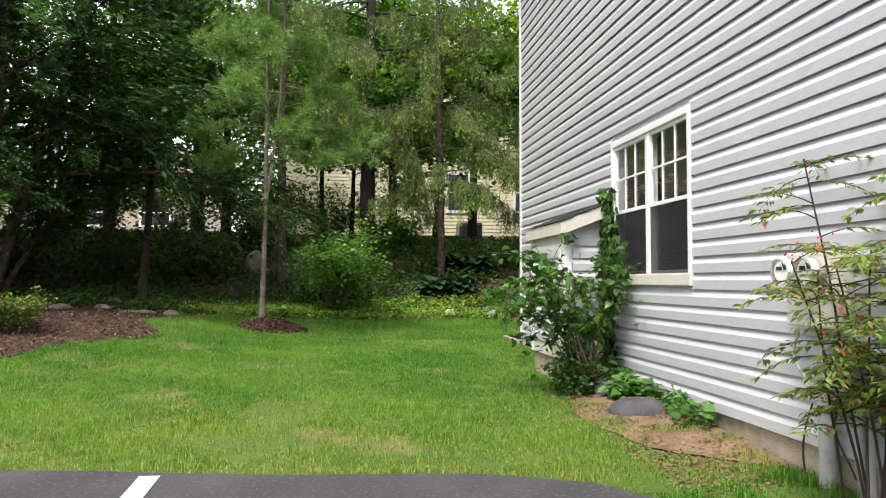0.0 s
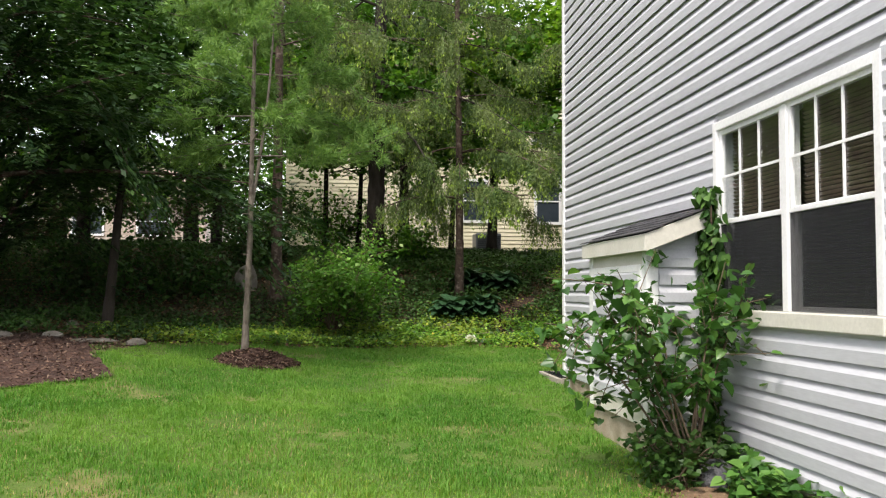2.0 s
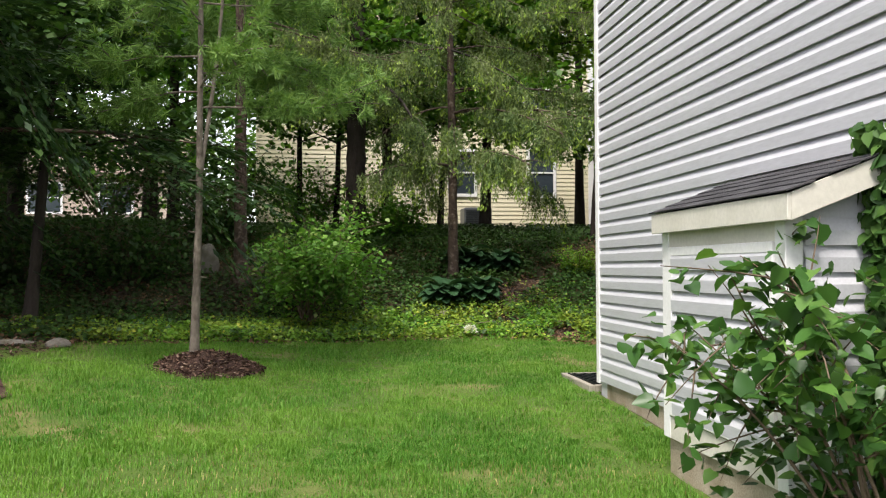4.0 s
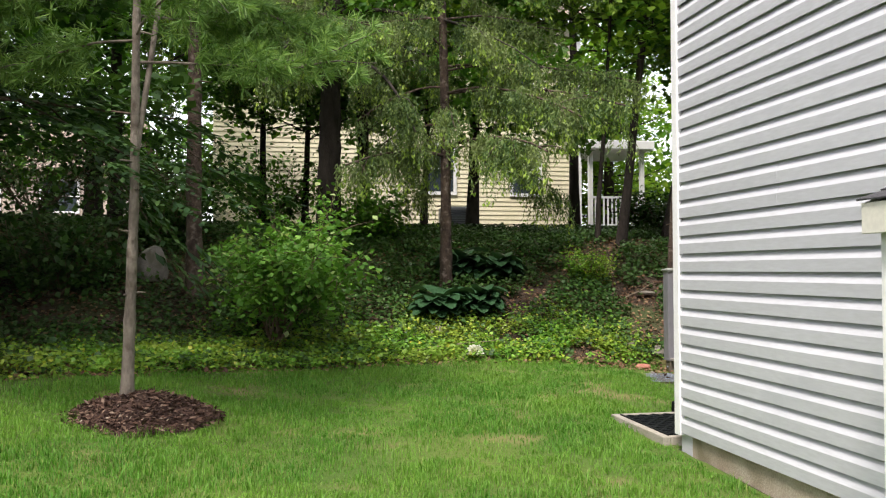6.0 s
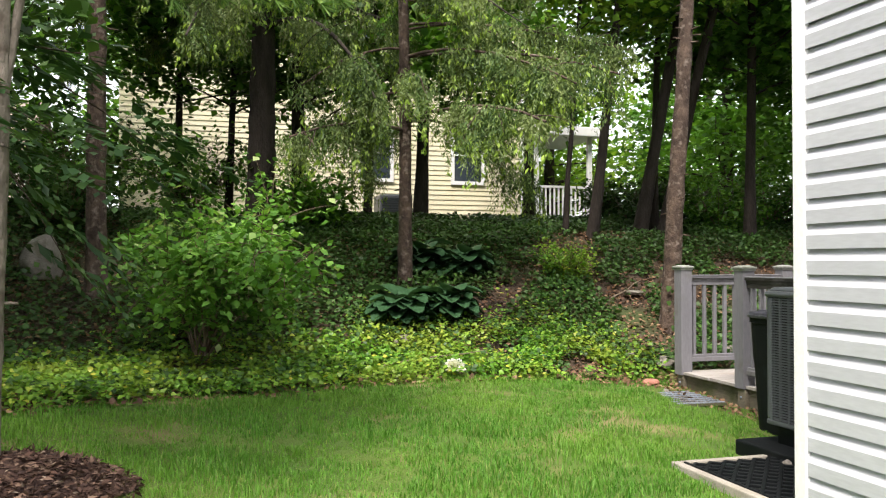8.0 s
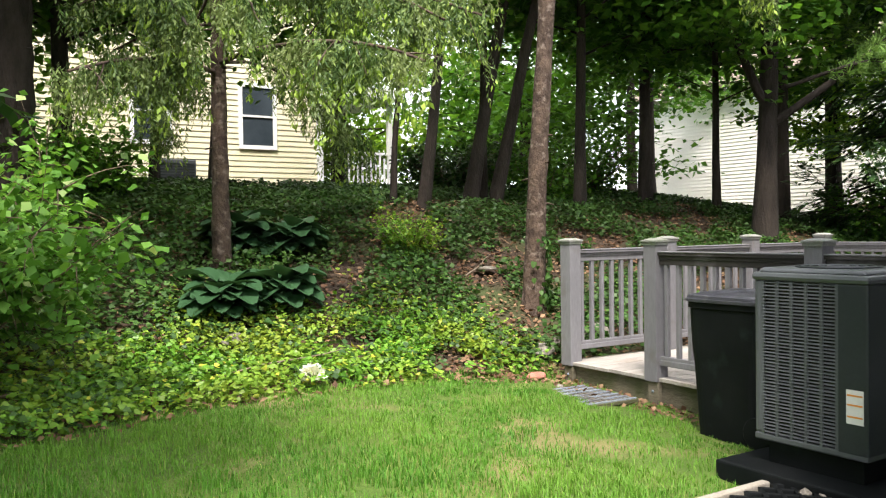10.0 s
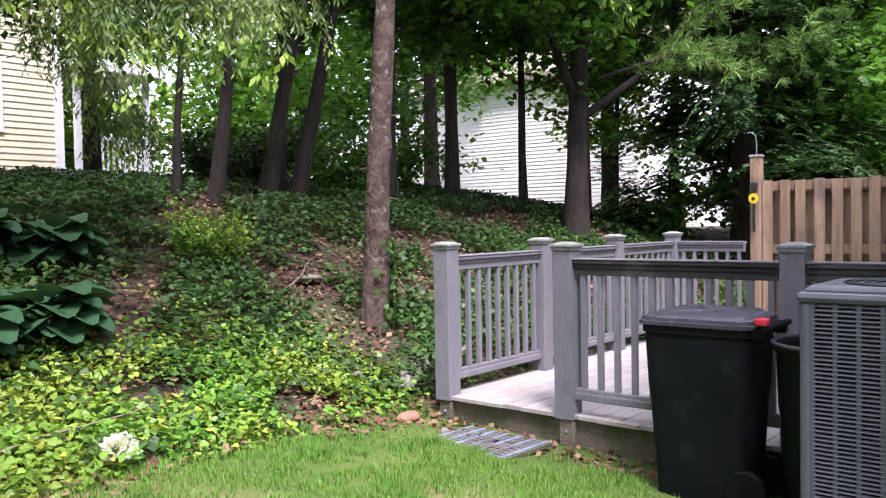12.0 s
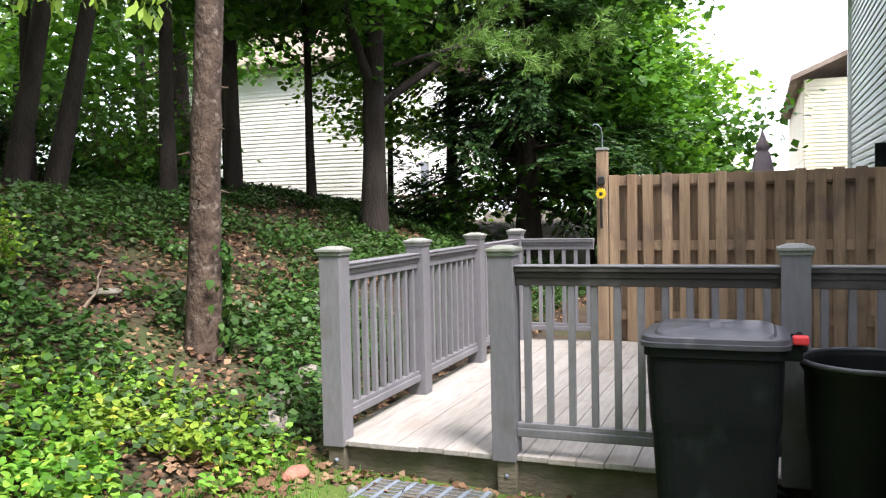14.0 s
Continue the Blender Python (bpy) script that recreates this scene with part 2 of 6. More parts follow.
M_HOSTA = leafy("hosta leaves", [(0, (0.02, 0.06, 0.026)), (1, (0.04, 0.10, 0.04))], 0.45, 0.2)
M_BUSH = leafy("bush leaves", [(0, (0.069, 0.184, 0.023)), (0.6, (0.127, 0.299, 0.046)), (0.93, (0.218, 0.425, 0.069)), (1, (0.402, 0.483, 0.207))], 0.45, 0.4)
M_MAPLE = leafy("maple leaves", [(0, (0.0455, 0.13, 0.0156)), (0.6, (0.091, 0.234, 0.026)), (1, (0.169, 0.364, 0.039))], 0.45, 0.45)
# lit copy of the maple leaves: sunlight is in the colour
M_SUNLEAF = leafy("sunlit leaf colour", [(0, (0.11, 0.24, 0.02)), (0.6, (0.20, 0.38, 0.035)), (1, (0.32, 0.50, 0.06))], 0.5, 0.55)
M_SPRUCE = leafy("spruce needles", [(0, (0.0391, 0.0849, 0.0235)), (0.6, (0.0981, 0.17, 0.0418)), (1, (0.195, 0.274, 0.0653))], 0.55, 0.25, (0.221, 0.274, 0.0918), 1.5)
M_TIP = leafy("new spruce growth", [(0, (0.213, 0.35, 0.0438)), (1, (0.375, 0.525, 0.0875))], 0.5, 0.4)
M_PINE = leafy("soft pine needles", [(0, (0.104, 0.208, 0.0455)), (0.6, (0.169, 0.312, 0.065)), (1, (0.26, 0.416, 0.091))], 0.55, 0.3)
M_CYPRESS = leafy("cypress sprays", [(0, (0.0165, 0.0495, 0.0149)), (0.6, (0.0347, 0.087, 0.0231)), (1, (0.0788, 0.153, 0.0371))], 0.5, 0.25)
M_BOX = leafy("boxwood leaves", [(0, (0.06, 0.12, 0.02)), (1, (0.20, 0.28, 0.05))], 0.4, 0.3)
M_NANDINA = leafy("nandina leaves", [(0, (0.07, 0.13, 0.02)), (0.55, (0.16, 0.26, 0.04)), (0.84, (0.27, 0.33, 0.07)), (0.95, (0.32, 0.14, 0.05)), (1, (0.36, 0.05, 0.03))], 0.45, 0.35)
M_FLOWER = leafy("white petals", [(0, (0.72, 0.72, 0.62)), (1, (0.85, 0.85, 0.78))], 0.6, 0.3)
M_YFLOWER = surface("yellow painted metal", (0.75, 0.55, 0.02), (0.85, 0.65, 0.03), 8, 60, 0.45, 0.0)
M_CANVAS = surface("mauve umbrella canvas", (0.20, 0.16, 0.17), (0.28, 0.23, 0.24), 5, 60, 0.8, 0.2)
M_PALEBARK = surface("dead dry branches", (0.16, 0.12, 0.085), (0.27, 0.21, 0.15), 9, 60, 0.9, 0.3)
M_TERRA = surface("red brick clay", (0.36, 0.14, 0.10), (0.48, 0.22, 0.16), 8, 60, 0.9, 0.4)


# ---- helpers ----
def mesh_np(name, v, f, material):
    """A mesh from numpy vertices and faces of one size."""
    v, f = np.asarray(v, dtype=np.float32), np.asarray(f, dtype=np.int32)
    me = bpy.data.meshes.new(name)
    k = f.shape[1]
    me.vertices.add(len(v))
    me.vertices.foreach_set("co", v.ravel())
    me.loops.add(f.size)
    me.loops.foreach_set("vertex_index", f.ravel())
    me.polygons.add(len(f))
    me.polygons.foreach_set("loop_start", np.arange(0, f.size, k, dtype=np.int32))
    me.update(calc_edges=True)
    me.materials.append(material)
    return me


def mesh_bm(name, bm, material, smooth=False):
    me = bpy.data.meshes.new(name)
    bm.normal_update()
    bm.to_mesh(me)
    bm.free()
    me.materials.append(material)
    if smooth:
        for p in me.polygons:
            p.use_smooth = True
    return me


def part(name, bm, material, parent, label="", smooth=False):
    me = bm if isinstance(bm, bpy.types.Mesh) else mesh_bm(name, bm, material, smooth)
    ob = new(name, me)
    ob.parent = parent
    return tagged(ob, label)


def thing(name, x, y, z, label, category, group="", rz=0.0, kind=""):
    ob = new(name)
    ob.matrix_basis = pose(x, y, z, 0, 0, rz)
    return tagged(ob, label, category, group, kind)


def solid(name, bm, material, label, category="", kind="structure", smooth=False):
    me = bm if isinstance(bm, bpy.types.Mesh) else mesh_bm(name, bm, material, smooth)
    return tagged(new(name, me), label, category, "", kind)


def add_box(bm, x0, x1, y0, y1, z0, z1, bevel=0.0, taper=1.0):
    r = bmesh.ops.create_cube(bm, size=1.0)
    for v in r["verts"]:
        s = taper if v.co.z > 0 else 1.0
        v.co = Vector(((x0 + x1) / 2 + v.co.x * (x1 - x0) * s, (y0 + y1) / 2 + v.co.y * (y1 - y0) * s, (z0 + z1) / 2 + v.co.z * (z1 - z0)))
    if bevel:
        es = list({e for v in r["verts"] for e in v.link_edges})
        bmesh.ops.bevel(bm, geom=es, offset=bevel, segments=2, affect='EDGES', profile=0.5)


def box(x0, x1, y0, y1, z0, z1, bevel=0.0, taper=1.0):
    bm = bmesh.new()
    add_box(bm, x0, x1, y0, y1, z0, z1, bevel, taper)
    return bm


def tube_np(pts, rad, sides=6):
    """Vertices and quads of a tapered tube through the points."""
    pts = np.asarray(pts, dtype=float)
    rad = np.broadcast_to(np.asarray(rad, dtype=float), (len(pts),))
    d = np.gradient(pts, axis=0)
    d /= np.linalg.norm(d, axis=1)[:, None] + 1e-9
    ref = np.where(np.abs(d[:, 2:3]) > 0.9, [[1.0, 0, 0]], [[0, 0, 1.0]])
    u = np.cross(d, ref)
    u /= np.linalg.norm(u, axis=1)[:, None] + 1e-9
    w = np.cross(d, u)
    a = np.linspace(0, 2 * np.pi, sides, endpoint=False)
    ring = np.cos(a)[None, :, None] * u[:, None, :] + np.sin(a)[None, :, None] * w[:, None, :]
    v = (pts[:, None, :] + ring * rad[:, None, None]).reshape(-1, 3)
    i = np.arange(len(pts) - 1)[:, None] * sides
    k = np.arange(sides)[None, :]
    k2 = (k + 1) % sides
    f = np.stack([i + k, i + k2, i + sides + k2, i + sides + k], -1).reshape(-1, 4)
    return v, f


def tubes_mesh(name, tubes, material, sides=6):
    vs, fs, o = [], [], 0
    for pts, rad, *s in tubes:
        v, f = tube_np(pts, rad, s[0] if s else sides)
        vs.append(v)
        fs.append(f + o)
        o += len(v)
    me = mesh_np(name, np.concatenate(vs), np.concatenate(fs), material)
    for p in me.polygons:
        p.use_smooth = True
    return me


KITE = np.array([(0, 0, 0), (0.32, 0.45, 0.05), (0, 1, -0.08), (-0.32, 0.45, 0.05)])
KITE_F = np.array([(0, 1, 2, 3)])
NEEDLE = np.array([(-0.09, 0, 0), (0.09, 0, 0), (0.05, 1, 0), (-0.05, 1, 0)])
SPRAY = np.array([(0, 0, 0), (0.13, 0.5, 0.02), (0, 1, -0.05), (-0.13, 0.5, 0.02)])
HEART = np.array([(0, 0.0, 0), (0.30, -0.06, 0.05), (0.46, 0.24, 0.08), (0.30, 0.62, 0.05), (0, 1.0, -0.10), (-0.30, 0.62, 0.05), (-0.46, 0.24, 0.08), (-0.30, -0.06, 0.05)])
HEART_F = np.array([(0, 1, 2, 3), (0, 3, 4, 4), (0, 4, 5, 5), (0, 5, 6, 7)])


def blades(name, pos, along, up, size, material, shape=KITE, faces=KITE_F, wide=1.0):
    """One small blade at each position: along its length, up its face normal."""
    n = len(pos)
    along = along / (np.linalg.norm(along, axis=1)[:, None] + 1e-9)
    side = np.cross(along, up)
    side /= np.linalg.norm(side, axis=1)[:, None] + 1e-9
    nrm = np.cross(side, along)
    size = np.broadcast_to(size, (n,))[:, None, None]
    wide = np.broadcast_to(wide, (n,))[:, None, None]
    v = pos[:, None, :] + size * (shape[None, :, 0:1] * side[:, None, :] * wide + shape[None, :, 1:2] * along[:, None, :] + shape[None, :, 2:3] * nrm[:, None, :])
    f = (faces[None] + (np.arange(n) * len(shape))[:, None, None]).reshape(-1, faces.shape[1])
    if faces is HEART_F:
        f = np.concatenate([f[0::4], f[3::4]]), np.concatenate([f[1::4][:, :3], f[2::4][:, :3]])
        tri = np.concatenate([f[0][:, [0, 1, 2]], f[0][:, [0, 2, 3]], f[1]])
        return mesh_np(name, v.reshape(-1, 3), tri, material)
    return mesh_np(name, v.reshape(-1, 3), f, material)


def unit(rng, n):
    v = rng.normal(size=(n, 3))
    return v / np.linalg.norm(v, axis=1)[:, None]


# ---- the lie of the land ----
GY = [-60, -10, 0, 3.6, 6.2, 8, 10.5, 12.2, 13.7, 16, 16.6, 17.2, 17.75, 18.15, 18.8, 19.5, 20.5, 22, 24, 30, 60, 400]
GZ = [-1.4, -.9, -.48, -.28, -.19, -.15, -.07, 0, .06, .16, .24, .45, .7, .84, 1.1, 1.42, 1.68, 1.9, 2.0, 2.1, 2.4, 2.6]


def gz(x, y):
    x, y = np.asarray(x, dtype=float), np.asarray(y, dtype=float)
    z = np.interp(y, GY, GZ)
    s = np.clip((y - 6) / 6, 0, 1)
    s = s * s * (3 - 2 * s)
    z = z + 0.10 * np.clip(1.2 - x, 0, 4.2) * s * np.clip((23 - y) / 4, 0, 1)
    z = z - 0.09 * np.clip((x - 3) / 1.5, 0, 1) * np.clip((y - 11.5) / 1.0, 0, 1) * np.clip((16.6 - y) / 0.6, 0, 1)
    z = z - 0.06 * np.clip((x - 4.6) / 0.5, 0, 1) * np.clip((y - 12.5) / 1.0, 0, 1) * np.clip((16.4 - y) / 0.5, 0, 1)
    z = z + 0.07 * np.clip((x - 2.8) / 0.5, 0, 1) * np.clip((3.9 - x) / 0.3, 0, 1) * np.clip((9.4 - y) / 1.5, 0, 1) * np.clip((y - 2) / 2, 0, 1)
    far = np.clip((x - 12) / 8, 0, 1)
    return z * (1 - far) + np.minimum(z, 1.1) * far


def edge_asphalt(x):
    return np.interp(x, [-30, -1.1, 0.2, 1.5, 2.1, 2.4, 2.7, 3.4], [5.6, 5.37, 5.16, 5.05, 4.86, 4.62, 4.2, 3.1])


def edge_ivy(x):
    return np.interp(x, [-8, -4, -2, -1, 0.45, 1, 2, 3, 4.1, 5.3], [13.6, 13.6, 13.6, 14.2, 15.25, 15.5, 15.85, 15.95, 16.05, 16.1])


def edge_mulch(y):
    return np.interp(y, [3, 8, 9.1, 10, 10.9, 11.4, 12.3, 13.7], [-5.5, -3.2, -2.55, -2.2, -1.4, -1.45, -1.9, -1.6])


def sheet(name, xs, ys, lift, material, wave=0.0, freq=6.0):
    """A strip of ground: for each x in xs, y from ys[0](x) to ys[1](x)."""
    nx, ny = xs
    X = np.linspace(nx[0], nx[1], nx[2])
    lo, hi = ys
    v = []
    for x in X:
        a, b = lo(x), hi(x)
        Y = np.linspace(a, b, ny)
        Z = gz(x, Y) + lift
        if wave:
            Z = Z + wave * np.array([noise.noise((x * freq, q * freq, 0)) for q in Y])
        v.append(np.stack([np.full(ny, x), Y, Z], 1))
    i = np.arange(nx[2] - 1)[:, None] * ny
    k = np.arange(ny - 1)[None, :]
    f = np.stack([i + k, i + ny + k, i + ny + k + 1, i + k + 1], -1).reshape(-1, 4)
    me = mesh_np(name, np.concatenate(v), f, material)
    for p in me.polygons:
        p.use_smooth = True
    return me


# ---- ground ----
gx = np.concatenate([[-600, -200, -80, -40, -25], np.arange(-16, 24.1, 0.4), [30, 40, 80, 200, 600]])
gy = np.concatenate([[-600, -200, -80, -40, -20, -10, -5], np.arange(-2, 26, 0.3), [28, 31, 36, 45, 60, 90, 200, 600]])
GX, GYY = np.meshgrid(gx, gy, indexing="ij")
gv = np.stack([GX, GYY, gz(GX, np.clip(GYY, -60, 400)) - 0.03 + 0.02 * np.sin(GX * 2.1) * np.cos(GYY * 1.7)], -1).reshape(-1, 3)
gi = np.arange(len(gx) - 1)[:, None] * len(gy)
gk = np.arange(len(gy) - 1)[None, :]
gf = np.stack([gi + gk, gi + len(gy) + gk, gi + len(gy) + gk + 1, gi + gk + 1], -1).reshape(-1, 4)
ground = solid("ground", mesh_np("ground", gv, gf, M_SOIL), None, "dark soil with leaf litter under the trees", "ground")
solid("lawn_soil", sheet("lawn_soil", ((-14, 3.47, 120), 90), (lambda x: edge_asphalt(x), lambda x: edge_ivy(x) + 0.15), 0.0, M_LAWN, 0.015), None, "green lawn soil thinning to bare dirt", "lawn")
solid("lawn_soil_back", sheet("lawn_soil_back", ((3.47, 5.4, 20), 40), (lambda x: 12.0, lambda x: edge_ivy(x) + 0.1), 0.002, M_LAWN, 0.012), None, "lawn soil behind the house beside the deck", "lawn")
solid("road", sheet("road", ((-30, 3.4, 60), 60), (lambda x: -25.0, lambda x: edge_asphalt(x) + 0.02 * math.sin(x * 9) + 0.012 * math.sin(x * 31)), 0.012, M_ASPHALT), None, "worn dark grey asphalt parking area", "asphalt")
solid("road_marking", sheet("road_marking", ((-0.24, -0.125, 4), 60), (lambda x: 0.8, lambda x: 5.14), 0.017, M_PAINT), None, "white painted parking line on asphalt", "road marking")
solid("mulch_bed", sheet("mulch_bed", ((-9, -1.3, 80), 70), (lambda x: np.interp(x, [-9, -5.5, -3.2, -2.55, -2.2, -1.4, -1.3], [2.5, 3.0, 8, 9.1, 10, 10.9, 11.1]), lambda x: np.interp(x, [-9, -2.4, -1.9, -1.5, -1.3], [13.9, 13.6, 12.5, 11.5, 11.15])), 0.022, M_MULCH, 0.025, 5), None, "dark brown bark mulch bed beside the lawn", "mulch")
solid("dirt_patch", sheet("dirt_patch", ((2.72, 3.46, 20), 40), (lambda x: np.interp(x, [2.72, 2.9, 3.2, 3.46], [6.4, 5.4, 4.9, 4.6]), lambda x: np.interp(x, [2.72, 2.85, 3.0, 3.46], [6.5, 7.3, 7.9, 8.0])), 0.012, M_DIRT, 0.02), None, "bare brown dirt along the foundation", "dirt")

# ---- house ----
C = 0.121           # siding course
Z0 = 0.10           # lower edge of the siding
HY0, HY1, WX = -4.0, 12.0, 3.5
TOP = 5.6
WIN = (6.15, 7.98, 0.85, 2.217)
BOXY = (8.06, 9.43)


def wall_shell():
    bm = bmesh.new()
    y0, y1, z0, z1 = WIN[0] + 0.07, WIN[1] - 0.07, WIN[2] + 0.09, WIN[3] - 0.07
    for a in ((HY0, y0, Z0, TOP), (y1, HY1, Z0, TOP), (y0, y1, Z0, z0), (y0, y1, z1, TOP)):
        add_box(bm, WX, WX + 0.15, a[0], a[1], a[2], a[3])
    return bm


wall_west = solid("wall_west", wall_shell(), M_SIDING, "grey vinyl clapboard house wall", "wall")
LAP = [(0.0, 0.016), (-0.021, 0.016), (-0.027, 0.0), (-0.030, 0.066), (-0.004, C - 0.001), (0.0, C + 0.003)]


def lap_mesh(length, axis=1, c=C):
    """One dutch-lap board from 0 to length."""
    bm = bmesh.new()
    ends = []
    for s in (0.0, length):
        ends.append([bm.verts.new((p[0], s, p[1]) if axis == 1 else (s, -p[0], p[1])) for p in LAP])
    for k in range(len(LAP) - 1):
        bm.faces.new((ends[0][k], ends[0][k + 1], ends[1][k + 1], ends[1][k]))
    for e in ends:
        bm.faces.new(e)
    bmesh.ops.recalc_face_normals(bm, faces=bm.faces)
    return mesh_bm("siding_board", bm, M_SIDING)


lap_cache = {}


def lay_board(parent, x, y0, y1, z, axis=1):
    key = (round(y1 - y0, 3), axis)
    if key not in lap_cache:
        lap_cache[key] = lap_mesh(y1 - y0, axis)
    ob = new("siding_board", lap_cache[key])
    ob.parent = parent
    ob.location = (x, y0, z) if axis == 1 else (y0, x, z)
    return ob


rows = int((TOP - Z0) / C)
for k in range(-1, rows):
    z = Z0 + k * C
    spans = [(HY0, HY1 - 0.045)] if k >= 0 else [(HY0, 8.05)]
    if z + C > WIN[2] + 0.02 and z < WIN[3] - 0.02:
        spans = [(HY0, WIN[0] + 0.01), (WIN[1] - 0.01, HY1 - 0.045)]
    seams = [(1.9, 5.6), (3.3, 9.9), (0.4, 10.8), (2.6, 5.1)][k // 2 % 4]
    for a, b in spans:
        cuts = [a] + [s for s in seams if a + 0.3 < s < b - 0.3] + [b]
        for i in range(len(cuts) - 1):
            lay_board(wall_west, WX - (0.0015 if i % 2 else 0), cuts[i], cuts[i + 1] + (0.02 if i < len(cuts) - 2 else 0), z)
part("corner_trim", box(WX - 0.038, WX + 0.08, HY1 - 0.05, HY1 + 0.03, Z0 - 0.02, TOP, 0.004), M_WHITE, wall_west, "white corner post")
solid("foundation", box(WX + 0.002, WX + 0.2, HY0, HY1 - 0.01, -1.2, Z0 - 0.004), M_FOUND, "stained concrete foundation strip under the siding", "foundation")
wall_north = solid("wall_north", box(WX, 19.7, HY1 - 0.15, HY1, -0.8, TOP), M_SIDING, "grey clapboard rear house wall", "wall")
north_boards = bmesh.new()
for k in range(rows):
    z = Z0 + k * C
    x0, x1 = WX + 0.09, 19.6
    vs = [[north_boards.verts.new((s, HY1 - p[0], z + p[1])) for p in LAP] for s in (x0, x1)]
    for i in range(len(LAP) - 1):
        north_boards.faces.new((vs[0][i], vs[1][i], vs[1][i + 1], vs[0][i + 1]))
part("siding", north_boards, M_SIDING, wall_north)
part("corner_trim", box(19.6, 19.75, HY1 - 0.05, HY1 + 0.04, -0.3, TOP, 0.004), M_WHITE, wall_north)
part("downspout", box(19.2, 19.28, HY1 + 0.02, HY1 + 0.09, 0, TOP - 0.1, 0.01), M_WHITE, wall_north, "white metal downspout")
part("vent_pipe", tubes_mesh("vent_pipe", [([(13.2, 12.25, 1.6), (13.2, 12.25, 2.15)], 0.07, 10)], M_BLACK), None, wall_north, "short black vent pipe")
solid("wall_south", box(WX, 19.7, HY0 - 0.15, HY0, -1.5, TOP), M_SIDING, "grey rear house wall", "wall")
solid("wall_east", box(19.55, 19.7, HY0, HY1 - 0.15, -1.5, TOP), M_SIDING, "grey house wall", "wall")


def gable_roof(x0, x1, y0, y1, z, rise, over, material, ridge="x"):
    bm = bmesh.new()
    x0, x1, y0, y1 = x0 - over, x1 + over, y0 - over, y1 + over
    if ridge == "x":
        m = (y0 + y1) / 2
        pr = [(y0, 0), (m, rise), (y1, 0), (y1, -0.16), (m, rise - 0.16), (y0, -0.16)]
        ends = [[bm.verts.new((s, p[0], z + p[1])) for p in pr] for s in (x0, x1)]
    else:
        m = (x0 + x1) / 2
        pr = [(x0, 0), (m, rise), (x1, 0), (x1, -0.16), (m, rise - 0.16), (x0, -0.16)]
        ends = [[bm.verts.new((p[0], s, z + p[1])) for p in pr] for s in (y0, y1)]
    for k in range(6):
        bm.faces.new((ends[0][k], ends[0][(k + 1) % 6], ends[1][(k + 1) % 6], ends[1][k]))
    for e in ends:
        bm.faces.new((e[0], e[1], e[4], e[5]))
        bm.faces.new((e[1], e[2], e[3], e[4]))
    bmesh.ops.recalc_face_normals(bm, faces=bm.faces)
    return mesh_bm("roof", bm, material)


solid("roof", gable_roof(WX, 19.7, HY0, HY1, TOP + 0.1, 3.0, 0.35, M_ROOFFAR), None, "brown shingle gable roof over the house", "roof")
solid("gutter", box(WX - 0.3, 20.0, HY1 + 0.3, HY1 + 0.42, TOP - 0.1, TOP + 0.02, 0.01), M_WHITE, "white metal gutter along the eave", "gutter")
# unseen room surfaces added behind the window, painted dim
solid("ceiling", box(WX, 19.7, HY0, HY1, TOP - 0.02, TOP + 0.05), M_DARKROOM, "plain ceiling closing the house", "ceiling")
solid("floor", box(WX + 0.2, 19.5, HY0, HY1 - 0.15, 0.0, 0.06), M_DARKROOM, "plain unseen floor inside the house, dimness in its colour", "floor")
solid("wall_inner", box(5.2, 5.3, HY0, HY1 - 0.15, 0.06, TOP - 0.02), M_DARKROOM, "added inner wall behind the window, dimness in its colour", "wall")


